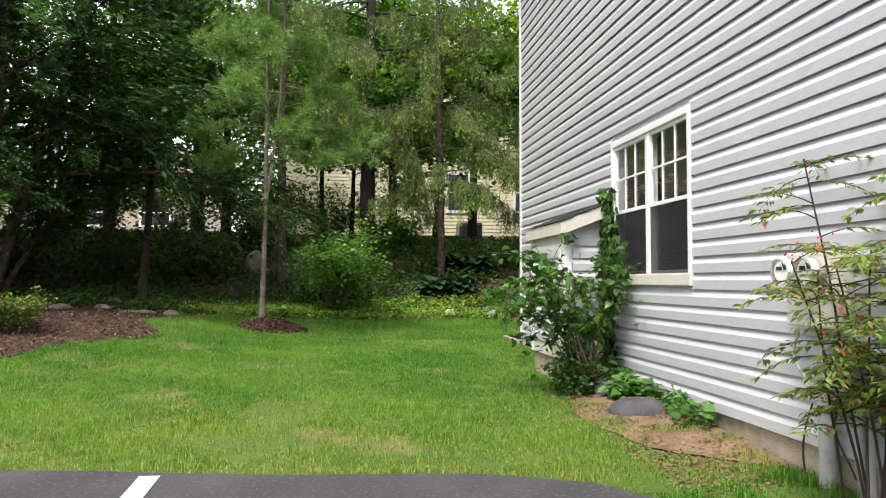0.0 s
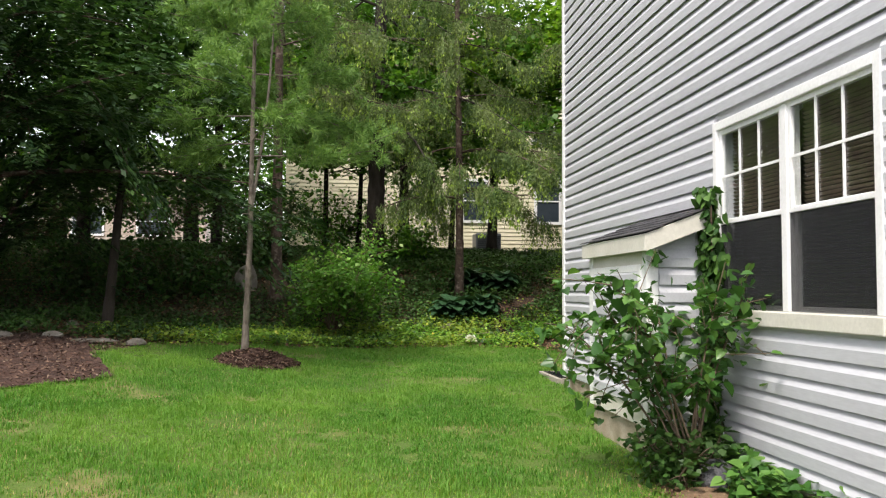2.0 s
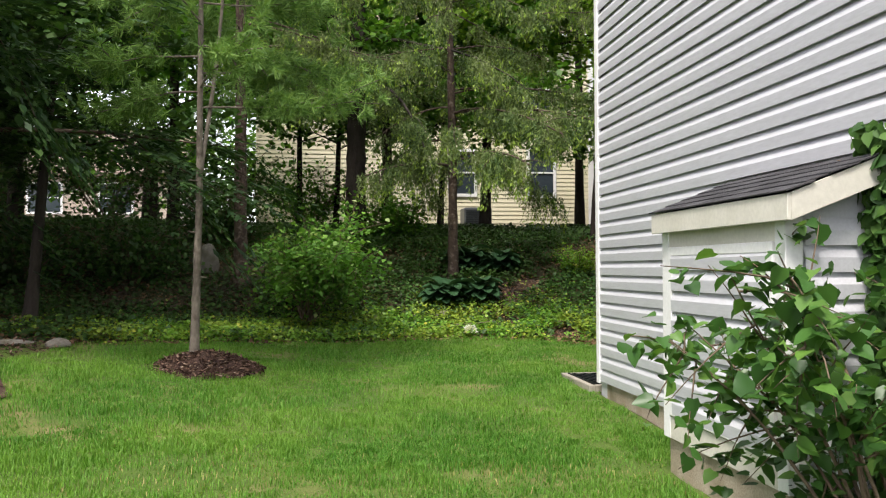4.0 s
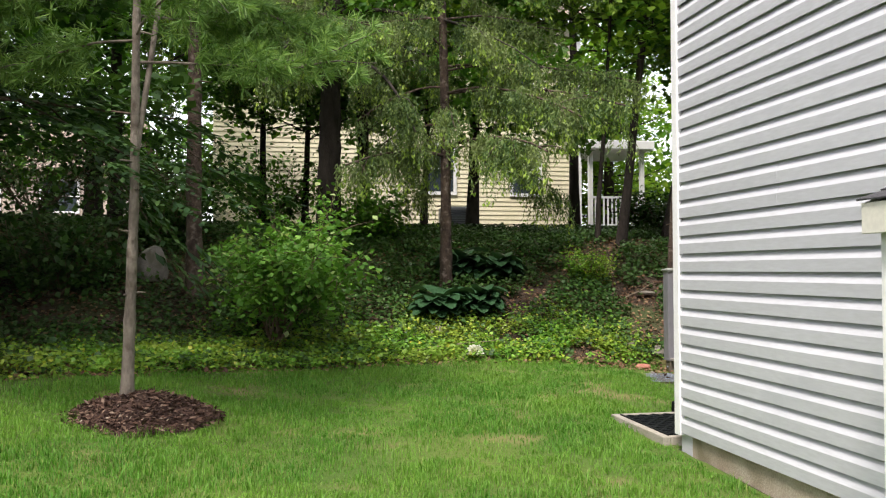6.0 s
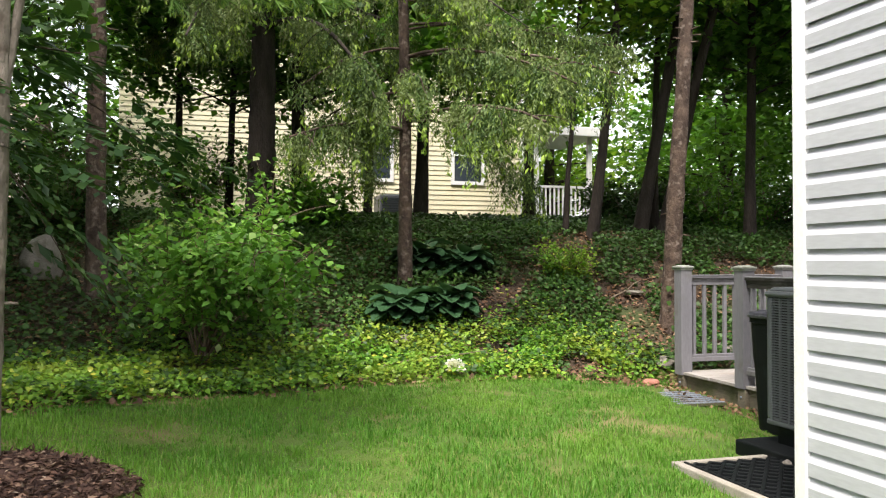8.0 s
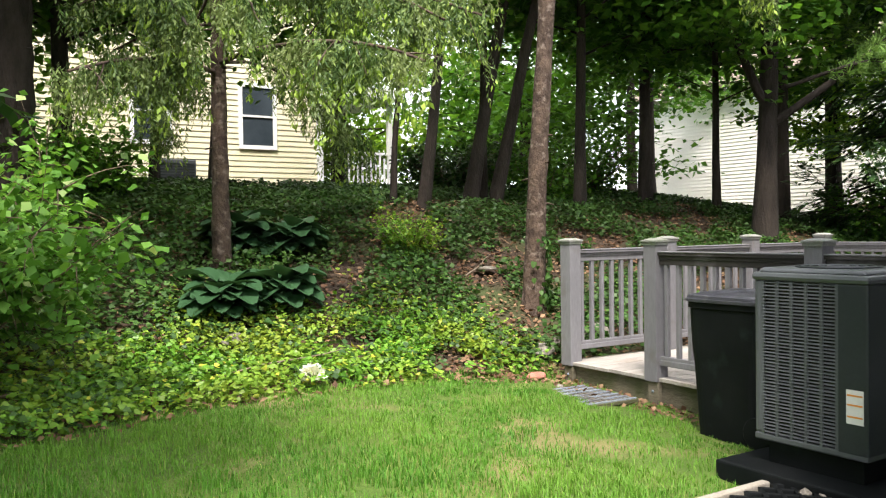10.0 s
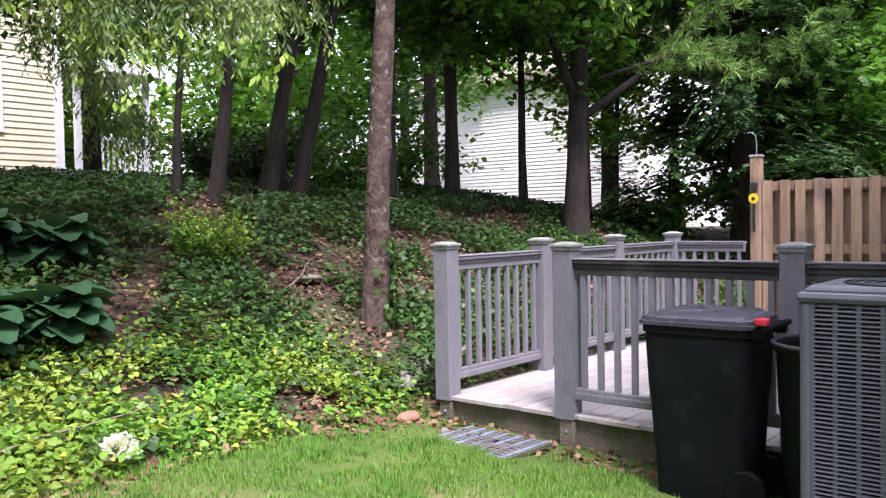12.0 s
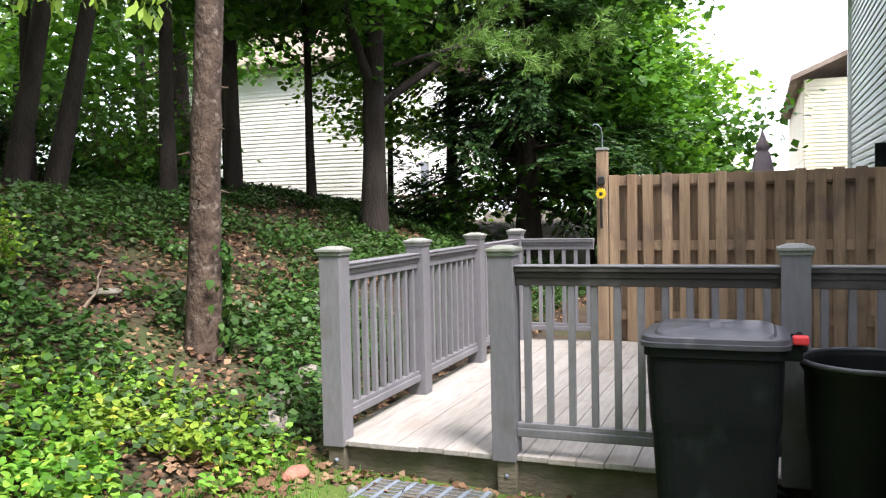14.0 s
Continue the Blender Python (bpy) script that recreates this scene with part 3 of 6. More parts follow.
# ---- twin window ----
def make_window():
    w = thing("window_1", WX, WIN[0], WIN[2], "white twin single-hung window with grilles and screens", "window", kind="structure")
    L, H = WIN[1] - WIN[0], WIN[3] - WIN[2]
    t = 0.062
    fr = bmesh.new()
    add_box(fr, -0.035, 0.06, 0, t, 0.095, H, 0.006)
    add_box(fr, -0.035, 0.06, L - t, L, 0.095, H, 0.006)
    add_box(fr, -0.036, 0.06, t, L - t, H - t, H, 0.006)
    part("window_frame", fr, M_WHITE, w)
    part("window_sill", box(-0.05, 0.07, -0.01, L + 0.01, 0.0, 0.095, 0.008), M_CREAM, w, "cream window sill")
    mid = L / 2
    part("mullion", box(-0.022, 0.07, mid - 0.034, mid + 0.034, 0.095, H - t, 0.005), M_WHITE, w)
    for a, b in ((t, mid - 0.034), (mid + 0.034, L - t)):
        zm = H * 0.5 + 0.0
        for nm, z0, z1, x in (("upper_sash", zm - 0.02, H - t, -0.012), ("lower_sash", 0.095, zm + 0.02, 0.024)):
            s = bmesh.new()
            q = 0.032
            add_box(s, x, x + 0.03, a, a + q, z0, z1, 0.003)
            add_box(s, x, x + 0.03, b - q, b, z0, z1, 0.003)
            add_box(s, x, x + 0.03, a + q, b - q, z0, z0 + q, 0.003)
            add_box(s, x, x + 0.03, a + q, b - q, z1 - q, z1, 0.003)
            so = part(nm, s, M_WHITE, w)
            g = part("pane", box(x + 0.012, x + 0.018, a + q - 0.002, b - q + 0.002, z0 + q - 0.002, z1 - q + 0.002), M_GLASS, so)
            g.visible_shadow = False
            if nm == "upper_sash":
                for k in (1, 2):
                    yy = a + q + (b - a - 2 * q) * k / 3
                    part("muntin", box(x + 0.002, x + 0.011, yy - 0.008, yy + 0.008, z0 + q, z1 - q), M_WHITE, so)
                zz = (z0 + z1) / 2
                part("muntin", box(x + 0.001, x + 0.010, a + q, b - q, zz - 0.008, zz + 0.008), M_WHITE, so)
            else:
                part("insect_screen", box(-0.006, -0.004, a + 0.004, b - 0.004, 0.1, zm - 0.022), M_SCREEN, w, "dark insect screen")
        n = 46
        for k in range(n):
            z = 0.12 + (H - t - 0.16) * k / (n - 1)
            bm = box(-0.012, 0.012, a + 0.004, b - 0.004, -0.0008, 0.0008)
            bmesh.ops.rotate(bm, verts=bm.verts, matrix=Matrix.Rotation(radians(35), 3, 'Y'))
            bmesh.ops.translate(bm, verts=bm.verts, vec=(0.092, 0, z))
            part("blind_slat", bm, M_BLIND, w)
        part("blind_rail", box(0.08, 0.105, a + 0.015, b - 0.015, H - t - 0.035, H - t, 0.003), M_BLIND, w)
    return w


make_window()


# ---- lean-to closet with a small roof ----
def make_closet():
    y0, y1 = BOXY
    c = thing("utility_closet", 3.03, y0, 0.0, "grey clapboard lean-to closet with a small shingle roof", "closet", kind="structure")
    L = y1 - y0
    part("body", box(0.012, 0.475, 0.012, L - 0.012, 0.14, 1.38), M_SIDING, c)
    part("footing", box(0.02, 0.47, 0.02, L - 0.02, -0.4, 0.136), M_FOUND, c, "stained concrete footing")
    for a, b in ((0.0, 0.09), (L - 0.09, L)):
        part("corner_post", box(-0.012, 0.075, a, b, 0.12, 1.355, 0.004), M_WHITE, c, "white corner post")
    part("base_board", box(-0.008, 0.02, 0.09, L - 0.09, 0.12, 0.25, 0.003), M_CREAM, c, "cream base board")
    for k in range(8):
        z = 0.27 + k * C
        me = lap_mesh(L - 0.30)
        ob = part("siding_board", me, None, c)
        ob.location = (0.004, 0.15, z)
    for k in range(10):
        z = 0.14 + k * C
        bm = bmesh.new()
        vs = [[bm.verts.new((s, 0.012 + p[0], z + p[1])) for p in LAP] for s in (0.075, 0.45)]
        for i in range(len(LAP) - 1):
            bm.faces.new((vs[0][i], vs[1][i], vs[1][i + 1], vs[0][i + 1]))
        bmesh.ops.recalc_face_normals(bm, faces=bm.faces)
        part("siding_board", bm, M_SIDING, c)
    fr = bmesh.new()
    for a, b, z0, z1 in ((0.10, 0.15, 0.26, 1.25), (L - 0.15, L - 0.10, 0.26, 1.25), (0.15, L - 0.15, 0.26, 0.29), (0.15, L - 0.15, 1.2, 1.25)):
        add_box(fr, -0.022, 0.01, a, b, z0, z1, 0.003)
    part("door_frame", fr, M_WHITE, c, "white door frame")
    part("latch", box(-0.028, -0.02, L - 0.13, L - 0.12, 0.38, 0.5, 0.001), M_STEEL, c)
    part("head_board", box(-0.006, 0.02, 0.09, L - 0.09, 1.25, 1.355, 0.002), M_CREAM, c)
    part("fascia", box(-0.065, -0.045, -0.11, L + 0.035, 1.335, 1.452, 0.003), M_CREAM, c, "cream fascia board")
    for y in (-0.11, L + 0.012):
        bm = bmesh.new()
        for yy in (y, y + 0.022):
            pr = [(-0.045, 1.335), (-0.045, 1.456), (0.45, 1.646), (0.45, 1.525)]
            q = [bm.verts.new((p[0], yy, p[1])) for p in pr]
            bm.faces.new(q)
        v = list(bm.verts)
        for k in range(4):
            bm.faces.new((v[k], v[(k + 1) % 4], v[4 + (k + 1) % 4], v[4 + k]))
        bmesh.ops.recalc_face_normals(bm, faces=bm.faces)
        part("rake_board", bm, M_CREAM, c, "cream rake board")
    gab = bmesh.new()
    ends = [[gab.verts.new((x, y, z)) for x, z in ((0.012, 1.381), (0.47, 1.381), (0.47, 1.585), (0.012, 1.39))] for y in (0.02, L - 0.02)]
    for k in range(4):
        gab.faces.new((ends[0][k], ends[0][(k + 1) % 4], ends[1][(k + 1) % 4], ends[1][k]))
    for e in ends:
        gab.faces.new(e)
    bmesh.ops.recalc_face_normals(gab, faces=gab.faces)
    part("gable", gab, M_SIDING, c)
    soff = bmesh.new()
    q = [soff.verts.new(p) for p in ((-0.05, -0.085, 1.445), (0.45, -0.085, 1.636), (0.45, L + 0.01, 1.636), (-0.05, L + 0.01, 1.445))]
    soff.faces.new(q)
    bmesh.ops.solidify(soff, geom=soff.faces[:], thickness=0.015)
    roof = part("roof", soff, M_SHINGLE, c, "charcoal shingle lean-to roof")
    ang = math.atan2(0.191, 0.5)
    rng = random.Random(3)
    sh = {}
    for r in range(5):
        y = -0.125 - rng.random() * 0.2
        while y < L + 0.04:
            w = rng.choice((0.16, 0.2, 0.25, 0.3))
            a, b = max(y, -0.125), min(y + w, L + 0.05)
            if b - a > 0.03:
                key = round(b - a, 3)
                if key not in sh:
                    sh[key] = mesh_bm("shingle", box(0, 0.145, 0.002, key - 0.002, 0, 0.007, 0.001), M_SHINGLE)
                ob = new("shingle", sh[key])
                ob.parent = roof
                ob.matrix_basis = Matrix.Translation((-0.075 + r * 0.113 * math.cos(ang), a, 1.458 + r * 0.113 * math.sin(ang) + rng.random() * 0.002)) @ Matrix.Rotation(-ang + 0.05, 4, 'Y')
            y += w
    return c


make_closet()


# ---- deck ----
DZ = 0.165
PX = 5.31


def post_mesh_parts(parent, h):
    part("sleeve", box(-0.062, 0.062, -0.062, 0.062, 0, h, 0.004), M_RAIL, parent)
    bm = bmesh.new()
    add_box(bm, -0.078, 0.078, -0.078, 0.078, h, h + 0.016, 0.003)
    add_box(bm, -0.07, 0.07, -0.07, 0.07, h + 0.016, h + 0.03, 0.003, 0.5)
    add_box(bm, -0.07, 0.07, -0.07, 0.07, h - 0.02, h, 0.003)
    part("cap", bm, M_CAP, parent, "pale weathered pyramid cap")


first_post = thing("deck_post", PX, 15.86, DZ - 0.03, "grey painted wooden deck post with a pale cap", "post", "deck posts")
post_mesh_parts(first_post, 1.055)
POSTS = [(PX, 14.90), (PX, 13.55), (PX, 12.2), (6.5, 15.86), (7.72, 15.86), (8.95, 15.86)]
for x, y in POSTS:
    copy_thing(first_post, pose(x, y, DZ - 0.03))


def railing(x0, y0, x1, y1, n, under=M_RAIL, group="deck railings"):
    L = math.hypot(x1 - x0, y1 - y0)
    r = thing("deck_railing", x0, y0, DZ, "grey painted wooden deck railing with square balusters", "railing", group, math.degrees(math.atan2(y1 - y0, x1 - x0)))
    a, b = 0.062, L - 0.062
    part("rail_cap", box(a, b, -0.05, 0.05, 0.947, 0.957, 0.004), M_RAIL, r)
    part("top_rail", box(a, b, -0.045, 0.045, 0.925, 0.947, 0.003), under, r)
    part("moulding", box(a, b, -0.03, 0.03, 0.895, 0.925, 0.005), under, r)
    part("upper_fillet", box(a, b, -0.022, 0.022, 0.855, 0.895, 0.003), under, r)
    part("bottom_rail", box(a, b, -0.032, 0.032, 0.095, 0.14, 0.006), M_RAIL, r)
    part("lower_fillet", box(a, b, -0.022, 0.022, 0.14, 0.165, 0.003), M_RAIL, r)
    me = mesh_bm("baluster", box(-0.0165, 0.0165, -0.0165, 0.0165, 0.15, 0.87, 0.003), M_RAIL)
    for k in range(n):
        ob = part("baluster", me, None, r)
        ob.location.x = a + (b - a) * (k + 0.5) / n
    return r


# west railings: shaded side of the upper rails painted dark
railing(PX, 14.90, PX, 13.55, 11, M_RAIL_SHADE)
railing(PX, 13.55, PX, 12.2, 11, M_RAIL_SHADE)
railing(PX, 15.86, 6.5, 15.86, 9)
railing(6.5, 15.86, 7.72, 15.86, 9)
railing(7.72, 15.86, 8.95, 15.86, 9)
railing(8.95, 15.86, 8.95, 15.06, 6)
deck = thing("deck", PX, 12.05, 0.0, "low weathered wooden deck with grey boards", "deck", kind="structure")
part("rim_beam", box(0.0, 0.04, 0, 3.86, -0.3, DZ - 0.028, 0.003), M_BEAM, deck, "dark mossy rim beam")
part("rim_beam", box(0.04, 3.7, 3.82, 3.86, -0.3, DZ - 0.028, 0.003), M_BEAM, deck, "dark mossy rim beam")
for y in (2.79, 3.75):
    part("post_foot", box(-0.045, 0.0, y, y + 0.1, -0.25, DZ - 0.035, 0.004), M_BEAM, deck, "dark wooden post foot")
    bm = bmesh.new()
    bmesh.ops.create_uvsphere(bm, u_segments=8, v_segments=5, radius=0.012, matrix=pose(-0.047, y + 0.05, 0.06))
    part("bolt", bm, M_STEEL, deck)
rng = random.Random(8)
board_len = {}
for k in range(28):
    w = 0.1375
    y = 0.0 + k * 0.1385
    e = rng.choice((0.0, 0.006, 0.012))
    me = mesh_bm("deck_board", box(-0.035 - e, 3.72, y, y + w - 0.003, DZ - 0.026, DZ + rng.random() * 0.002, 0.003), M_DECK)
    part("deck_board", me, None, deck)


# ---- fence ----
fence = thing("wooden_fence", 9.1, 15.03, 0.0, "tall weathered cedar board fence beside the deck", "fence", kind="structure")
part("end_post", box(-0.05, 0.05, -0.02, 0.08, -0.1, 1.93, 0.005), M_FENCE, fence, "weathered wooden end post")
part("post_cap", box(-0.058, 0.058, -0.028, 0.088, 1.93, 1.955, 0.006), M_CAP, fence, "pale post cap")
for z in (0.35, 1.0, 1.58):
    part("rail", box(0.012, 0.05, -3.1, -0.02, z, z + 0.09, 0.003), M_FENCE, fence)
part("top_board", box(-0.002, 0.054, -3.1, -0.02, 1.60, 1.69, 0.004), M_FENCE, fence)
rng = random.Random(5)
fb = [mesh_bm("fence_board", box(0, 0.017, 0, w, 0, 1, 0.002), M_FENCE) for w in (0.092, 0.122)]
for k in range(19):
    y = -0.12 - k * 0.158
    for side, off in ((0, 0.0), (1, 0.093)):
        ob = new("fence_board", fb[side])
        ob.parent = fence
        ob.matrix_basis = Matrix.Translation((-0.022 if not side else 0.058, y - off, 0.09)) @ Matrix.Rotation(radians(rng.uniform(-0.4, 0.4)), 4, 'X') @ Matrix.Diagonal((1, 1, 1.595 + rng.uniform(0, 0.02) if not side else 1.53, 1))
hook = thing("plant_hook", 9.1, 15.06, 1.955, "thin bent metal hook on the fence post", "hook")
part("rod", tubes_mesh("rod", [([(0, 0, 0), (0, 0.0, 0.13), (0, 0.01, 0.18), (0, 0.035, 0.215), (0, 0.065, 0.225), (0, 0.085, 0.21)], 0.006)], M_STEEL), None, hook)
sunf = thing("garden_ornament", 9.035, 15.06, 1.53, "yellow metal sunflower ornament with a dark hanging chain", "ornament")
bm = bmesh.new()
bmesh.ops.create_cone(bm, cap_ends=True, segments=28, radius1=0.054, radius2=0.05, depth=0.012, matrix=pose(-0.03, 0, 0, 0, -90, 0))
for v in bm.verts:
    if round(math.atan2(v.co.z, v.co.y) / math.tau * 28) % 2:
        v.co.y *= 0.76
        v.co.z *= 0.76
part("petals", bm, M_YFLOWER, sunf)
bm = bmesh.new()
bmesh.ops.create_uvsphere(bm, u_segments=10, v_segments=6, radius=0.018, matrix=Matrix.Translation((-0.036, 0, 0)) @ Matrix.Diagonal((0.5, 1, 1, 1)))
part("centre", bm, M_BARKD, sunf, "dark brown centre")
part("hanger", box(-0.03, 0.01, -0.03, 0.03, 0.08, 0.16, 0.01), M_CABLE, sunf)
part("chain", tubes_mesh("chain", [([(-0.01, 0, -0.05), (-0.012, 0.004, -0.14), (-0.01, 0, -0.32)], 0.012)], M_CABLE), None, sunf)


# ---- air conditioner ----
def make_ac():
    x0, y0, W, D, z0, z1 = 4.22, 12.60, 0.52, 0.61, 0.20, 1.075
    a = thing("air_conditioner", x0, y0, 0.0, "grey louvred outdoor air conditioner on a black base", "air conditioner")
    z0, z1 = z0 - 0.0, z1 - 0.0
    part("base_pad", box(-0.14, W + 0.14, -0.14, D + 0.14, -0.06, 0.08, 0.012), M_BLACK, a, "black plastic base pad")
    part("riser", box(0.05, W - 0.05, 0.05, D - 0.05, 0.08, z0), M_BLACK, a)
    part("coil", box(0.03, W - 0.03, 0.03, D - 0.03, z0, z1 - 0.03), M_COIL, a, "black cooling fins")
    part("bottom_tray", box(0, W, 0, D, z0, z0 + 0.035, 0.008), M_ACGREY, a)
    top = bmesh.new()
    add_box(top, -0.012, W + 0.012, -0.012, D + 0.012, z1 - 0.055, z1 - 0.012, 0.02)
    add_box(top, 0.01, W - 0.01, 0.01, D - 0.01, z1 - 0.012, z1 + 0.012, 0.01, 0.93)
    part("top_cover", top, M_ACGREY, a, "grey steel top cover")
    grille = []
    for r in (0.05, 0.09, 0.13, 0.17, 0.2):
        th = np.linspace(0, 2 * np.pi, 25)
        grille.append((np.stack([W / 2 + r * np.cos(th), D / 2 + r * np.sin(th), np.full(25, z1 + 0.016)], 1), 0.004, 4))
    part("fan_grille", tubes_mesh("fan_grille", grille, M_ACDARK), None, a, "dark wire fan grille")
    for x, y in ((0, D - 0.05), (W - 0.05, D - 0.05), (W - 0.05, 0)):
        part("corner_post", box(x, x + 0.05, y, y + 0.05, z0 + 0.03, z1 - 0.05, 0.018), M_ACGREY, a)
    part("service_panel", box(-0.002, 0.17, -0.002, 0.155, z0 + 0.02, z1 - 0.05, 0.012), M_ACDARK, a, "dark grey service panel")
    part("valve_cover", box(0.17, W - 0.05, -0.002, 0.02, z0 + 0.03, z1 - 0.05, 0.004), M_ACDARK, a)
    part("sticker", box(-0.0045, -0.003, 0.02, 0.105, z0 + 0.17, z0 + 0.33), M_LABEL, a, "white warning sticker with orange bars")
    for z in (0.2, 0.255, 0.30):
        part("print_bar", box(-0.006, -0.005, 0.025, 0.1, z0 + z, z0 + z + 0.008), M_ORANGE, a)
    part("name_plate", box(0.2, 0.27, -0.006, -0.003, z0 + 0.42, z0 + 0.58), M_LABEL, a)
    n = 46
    zs = np.linspace(z0 + 0.045, z1 - 0.065, n)
    sl = {}
    for face, (u0, u1) in (("w", (0.155, D - 0.05)), ("n", (0.05, W - 0.05))):
        bm = box(-0.002, 0.011, u0, u1, -0.0012, 0.0012)
        bmesh.ops.rotate(bm, verts=bm.verts, matrix=Matrix.Rotation(radians(-32), 3, 'Y'))
        if face == "n":
            bmesh.ops.transform(bm, verts=bm.verts, matrix=Matrix.Translation((W + 0.0, D, 0)) @ Matrix.Rotation(radians(-90), 4, 'Z') @ Matrix.Translation((0, -W, 0)))
        me = mesh_bm("louvre", bm, M_ACGREY)
        for z in zs:
            ob = part("louvre", me, None, a)
            ob.location.z = z
        m = 6
        for k in range(m):
            u = u0 + (u1 - u0) * k / (m - 1)
            r = box(0.0, 0.012, u - 0.009, u + 0.009, z0 + 0.03, z1 - 0.055, 0.002) if face == "w" else box(u - 0.009, u + 0.009, D - 0.012, D, z0 + 0.03, z1 - 0.055, 0.002)
            part("louvre_rib", r, M_ACGREY, a)
    return a


make_ac()
pad = thing("drain_grate", 3.42, 12.12, -0.005, "black plastic lattice over pale concrete edging", "grate")
fr = bmesh.new()
for b in ((0, 0.06, 0, 0.95), (0.06, 0.8, 0, 0.05), (0.06, 0.8, 0.90, 0.95)):
    add_box(fr, b[0], b[1], b[2], b[3], -0.1, 0.045, 0.008)
part("concrete_edge", fr, M_CONC, pad, "pale concrete edging")
part("bed", box(0.06, 0.8, 0.05, 0.9, -0.1, 0.0), M_BLACK, pad)
lat = mesh_bm("lattice_bar", box(-0.011, 0.011, -0.045, 0.045, 0.03, 0.05, 0.003), M_BLACK)
for i in range(14):
    for j in range(13):
        ob = part("lattice_bar", lat, None, pad)
        ob.matrix_basis = pose(0.09 + i * 0.052, 0.09 + j * 0.062, 0, 0, 0, 45 if (i + j) % 2 else -45)
part("mat_rim", box(0.06, 0.075, 0.06, 0.9, 0.03, 0.052, 0.003), M_BLACK, pad)
rng = random.Random(2)
for k in range(9):
    bm = bmesh.new()
    bmesh.ops.create_icosphere(bm, subdivisions=1, radius=0.02 + rng.random() * 0.015)
    ob = new("pebble", mesh_bm("pebble", bm, M_PALEROCK, True))
    ob.matrix_basis = pose(4.0 + rng.random() * 0.1, 12.25 + k * 0.07, 0.035)
    tagged(ob, "small pale pebble beside the base pad", "pebble", "pebbles by the grate")


# ---- bins ----
def make_cart():
    x0, y0, W, L, H = 4.77, 13.60, 0.44, 0.55, 0.80
    b = thing("wheeled_bin", x0 + W / 2, y0 + L / 2, -0.055, "black wheeled rubbish bin with a closed grey lid", "bin")
    bm = bmesh.new()
    rings = [(0.0, 0.80), (0.10, 0.83), (0.44, 0.915), (0.50, 0.945), (0.70, 0.985), (0.735, 0.985), (0.74, 1.03), (0.775, 1.03)]
    prev = None
    for z, s in [(q * 1.134, w) for q, w in rings]:
        ring = []
        for k in range(32):
            a = k * math.tau / 32
            c, d = math.cos(a), math.sin(a)
            e = 0.28
            ring.append(bm.verts.new((math.copysign(abs(c) ** e, c) * W / 2 * s, math.copysign(abs(d) ** e, d) * L / 2 * s, z)))
        if prev:
            for k in range(32):
                bm.faces.new((prev[k], prev[(k + 1) % 32], ring[(k + 1) % 32], ring[k]))
        else:
            bm.faces.new(ring[::-1])
        prev = ring
    bm.faces.new(prev)
    part("body", bm, M_BLACK, b)
    bm = bmesh.new()
    prev = None
    for z, s in ((0.876, 1.05), (0.878, 1.085), (0.896, 1.09), (0.899, 1.06), (0.917, 1.05), (0.922, 1.02), (0.926, 0.88), (0.936, 0.84), (0.943, 0.5), (0.946, 0.1)):
        ring = []
        for k in range(32):
            a = k * math.tau / 32
            c, d = math.cos(a), math.sin(a)
            ring.append(bm.verts.new((math.copysign(abs(c) ** 0.3, c) * W / 2 * s, math.copysign(abs(d) ** 0.3, d) * L / 2 * s, z + (0.01 * c if s < 1 else 0))))
        if prev:
            for k in range(32):
                bm.faces.new((prev[k], prev[(k + 1) % 32], ring[(k + 1) % 32], ring[k]))
        else:
            bm.faces.new(ring[::-1])
        prev = ring
    bm.faces.new(prev)
    part("lid", bm, M_LID, b, "dark grey shallow lid with a stepped lip")
    part("hinge_bar", box(-W / 2 + 0.03, W / 2 - 0.03, -L / 2 - 0.075, -L / 2 - 0.045, 0.87, 0.90, 0.012), M_BLACK, b)
    for x in (-W / 2 + 0.05, W / 2 - 0.09):
        part("hinge_arm", box(x, x + 0.04, -L / 2 - 0.06, -L / 2 + 0.03, 0.83, 0.895, 0.01), M_BLACK, b)
    part("red_clip", box(-W / 2 + 0.02, -W / 2 + 0.075, -L / 2 - 0.08, -L / 2 - 0.02, 0.90, 0.935, 0.008), M_RED, b, "red plastic clip")
    for s in (-1, 1):
        bm = bmesh.new()
        bmesh.ops.create_cone(bm, cap_ends=True, segments=20, radius1=0.1, radius2=0.1, depth=0.045, matrix=pose(s * (W / 2 - 0.05), -L / 2 + 0.03, 0.1, 0, 90, 0))
        bmesh.ops.bevel(bm, geom=bm.edges[:], offset=0.006, segments=1, affect='EDGES')
        part("wheel", bm, M_BLACK, b)
    return b


make_cart()


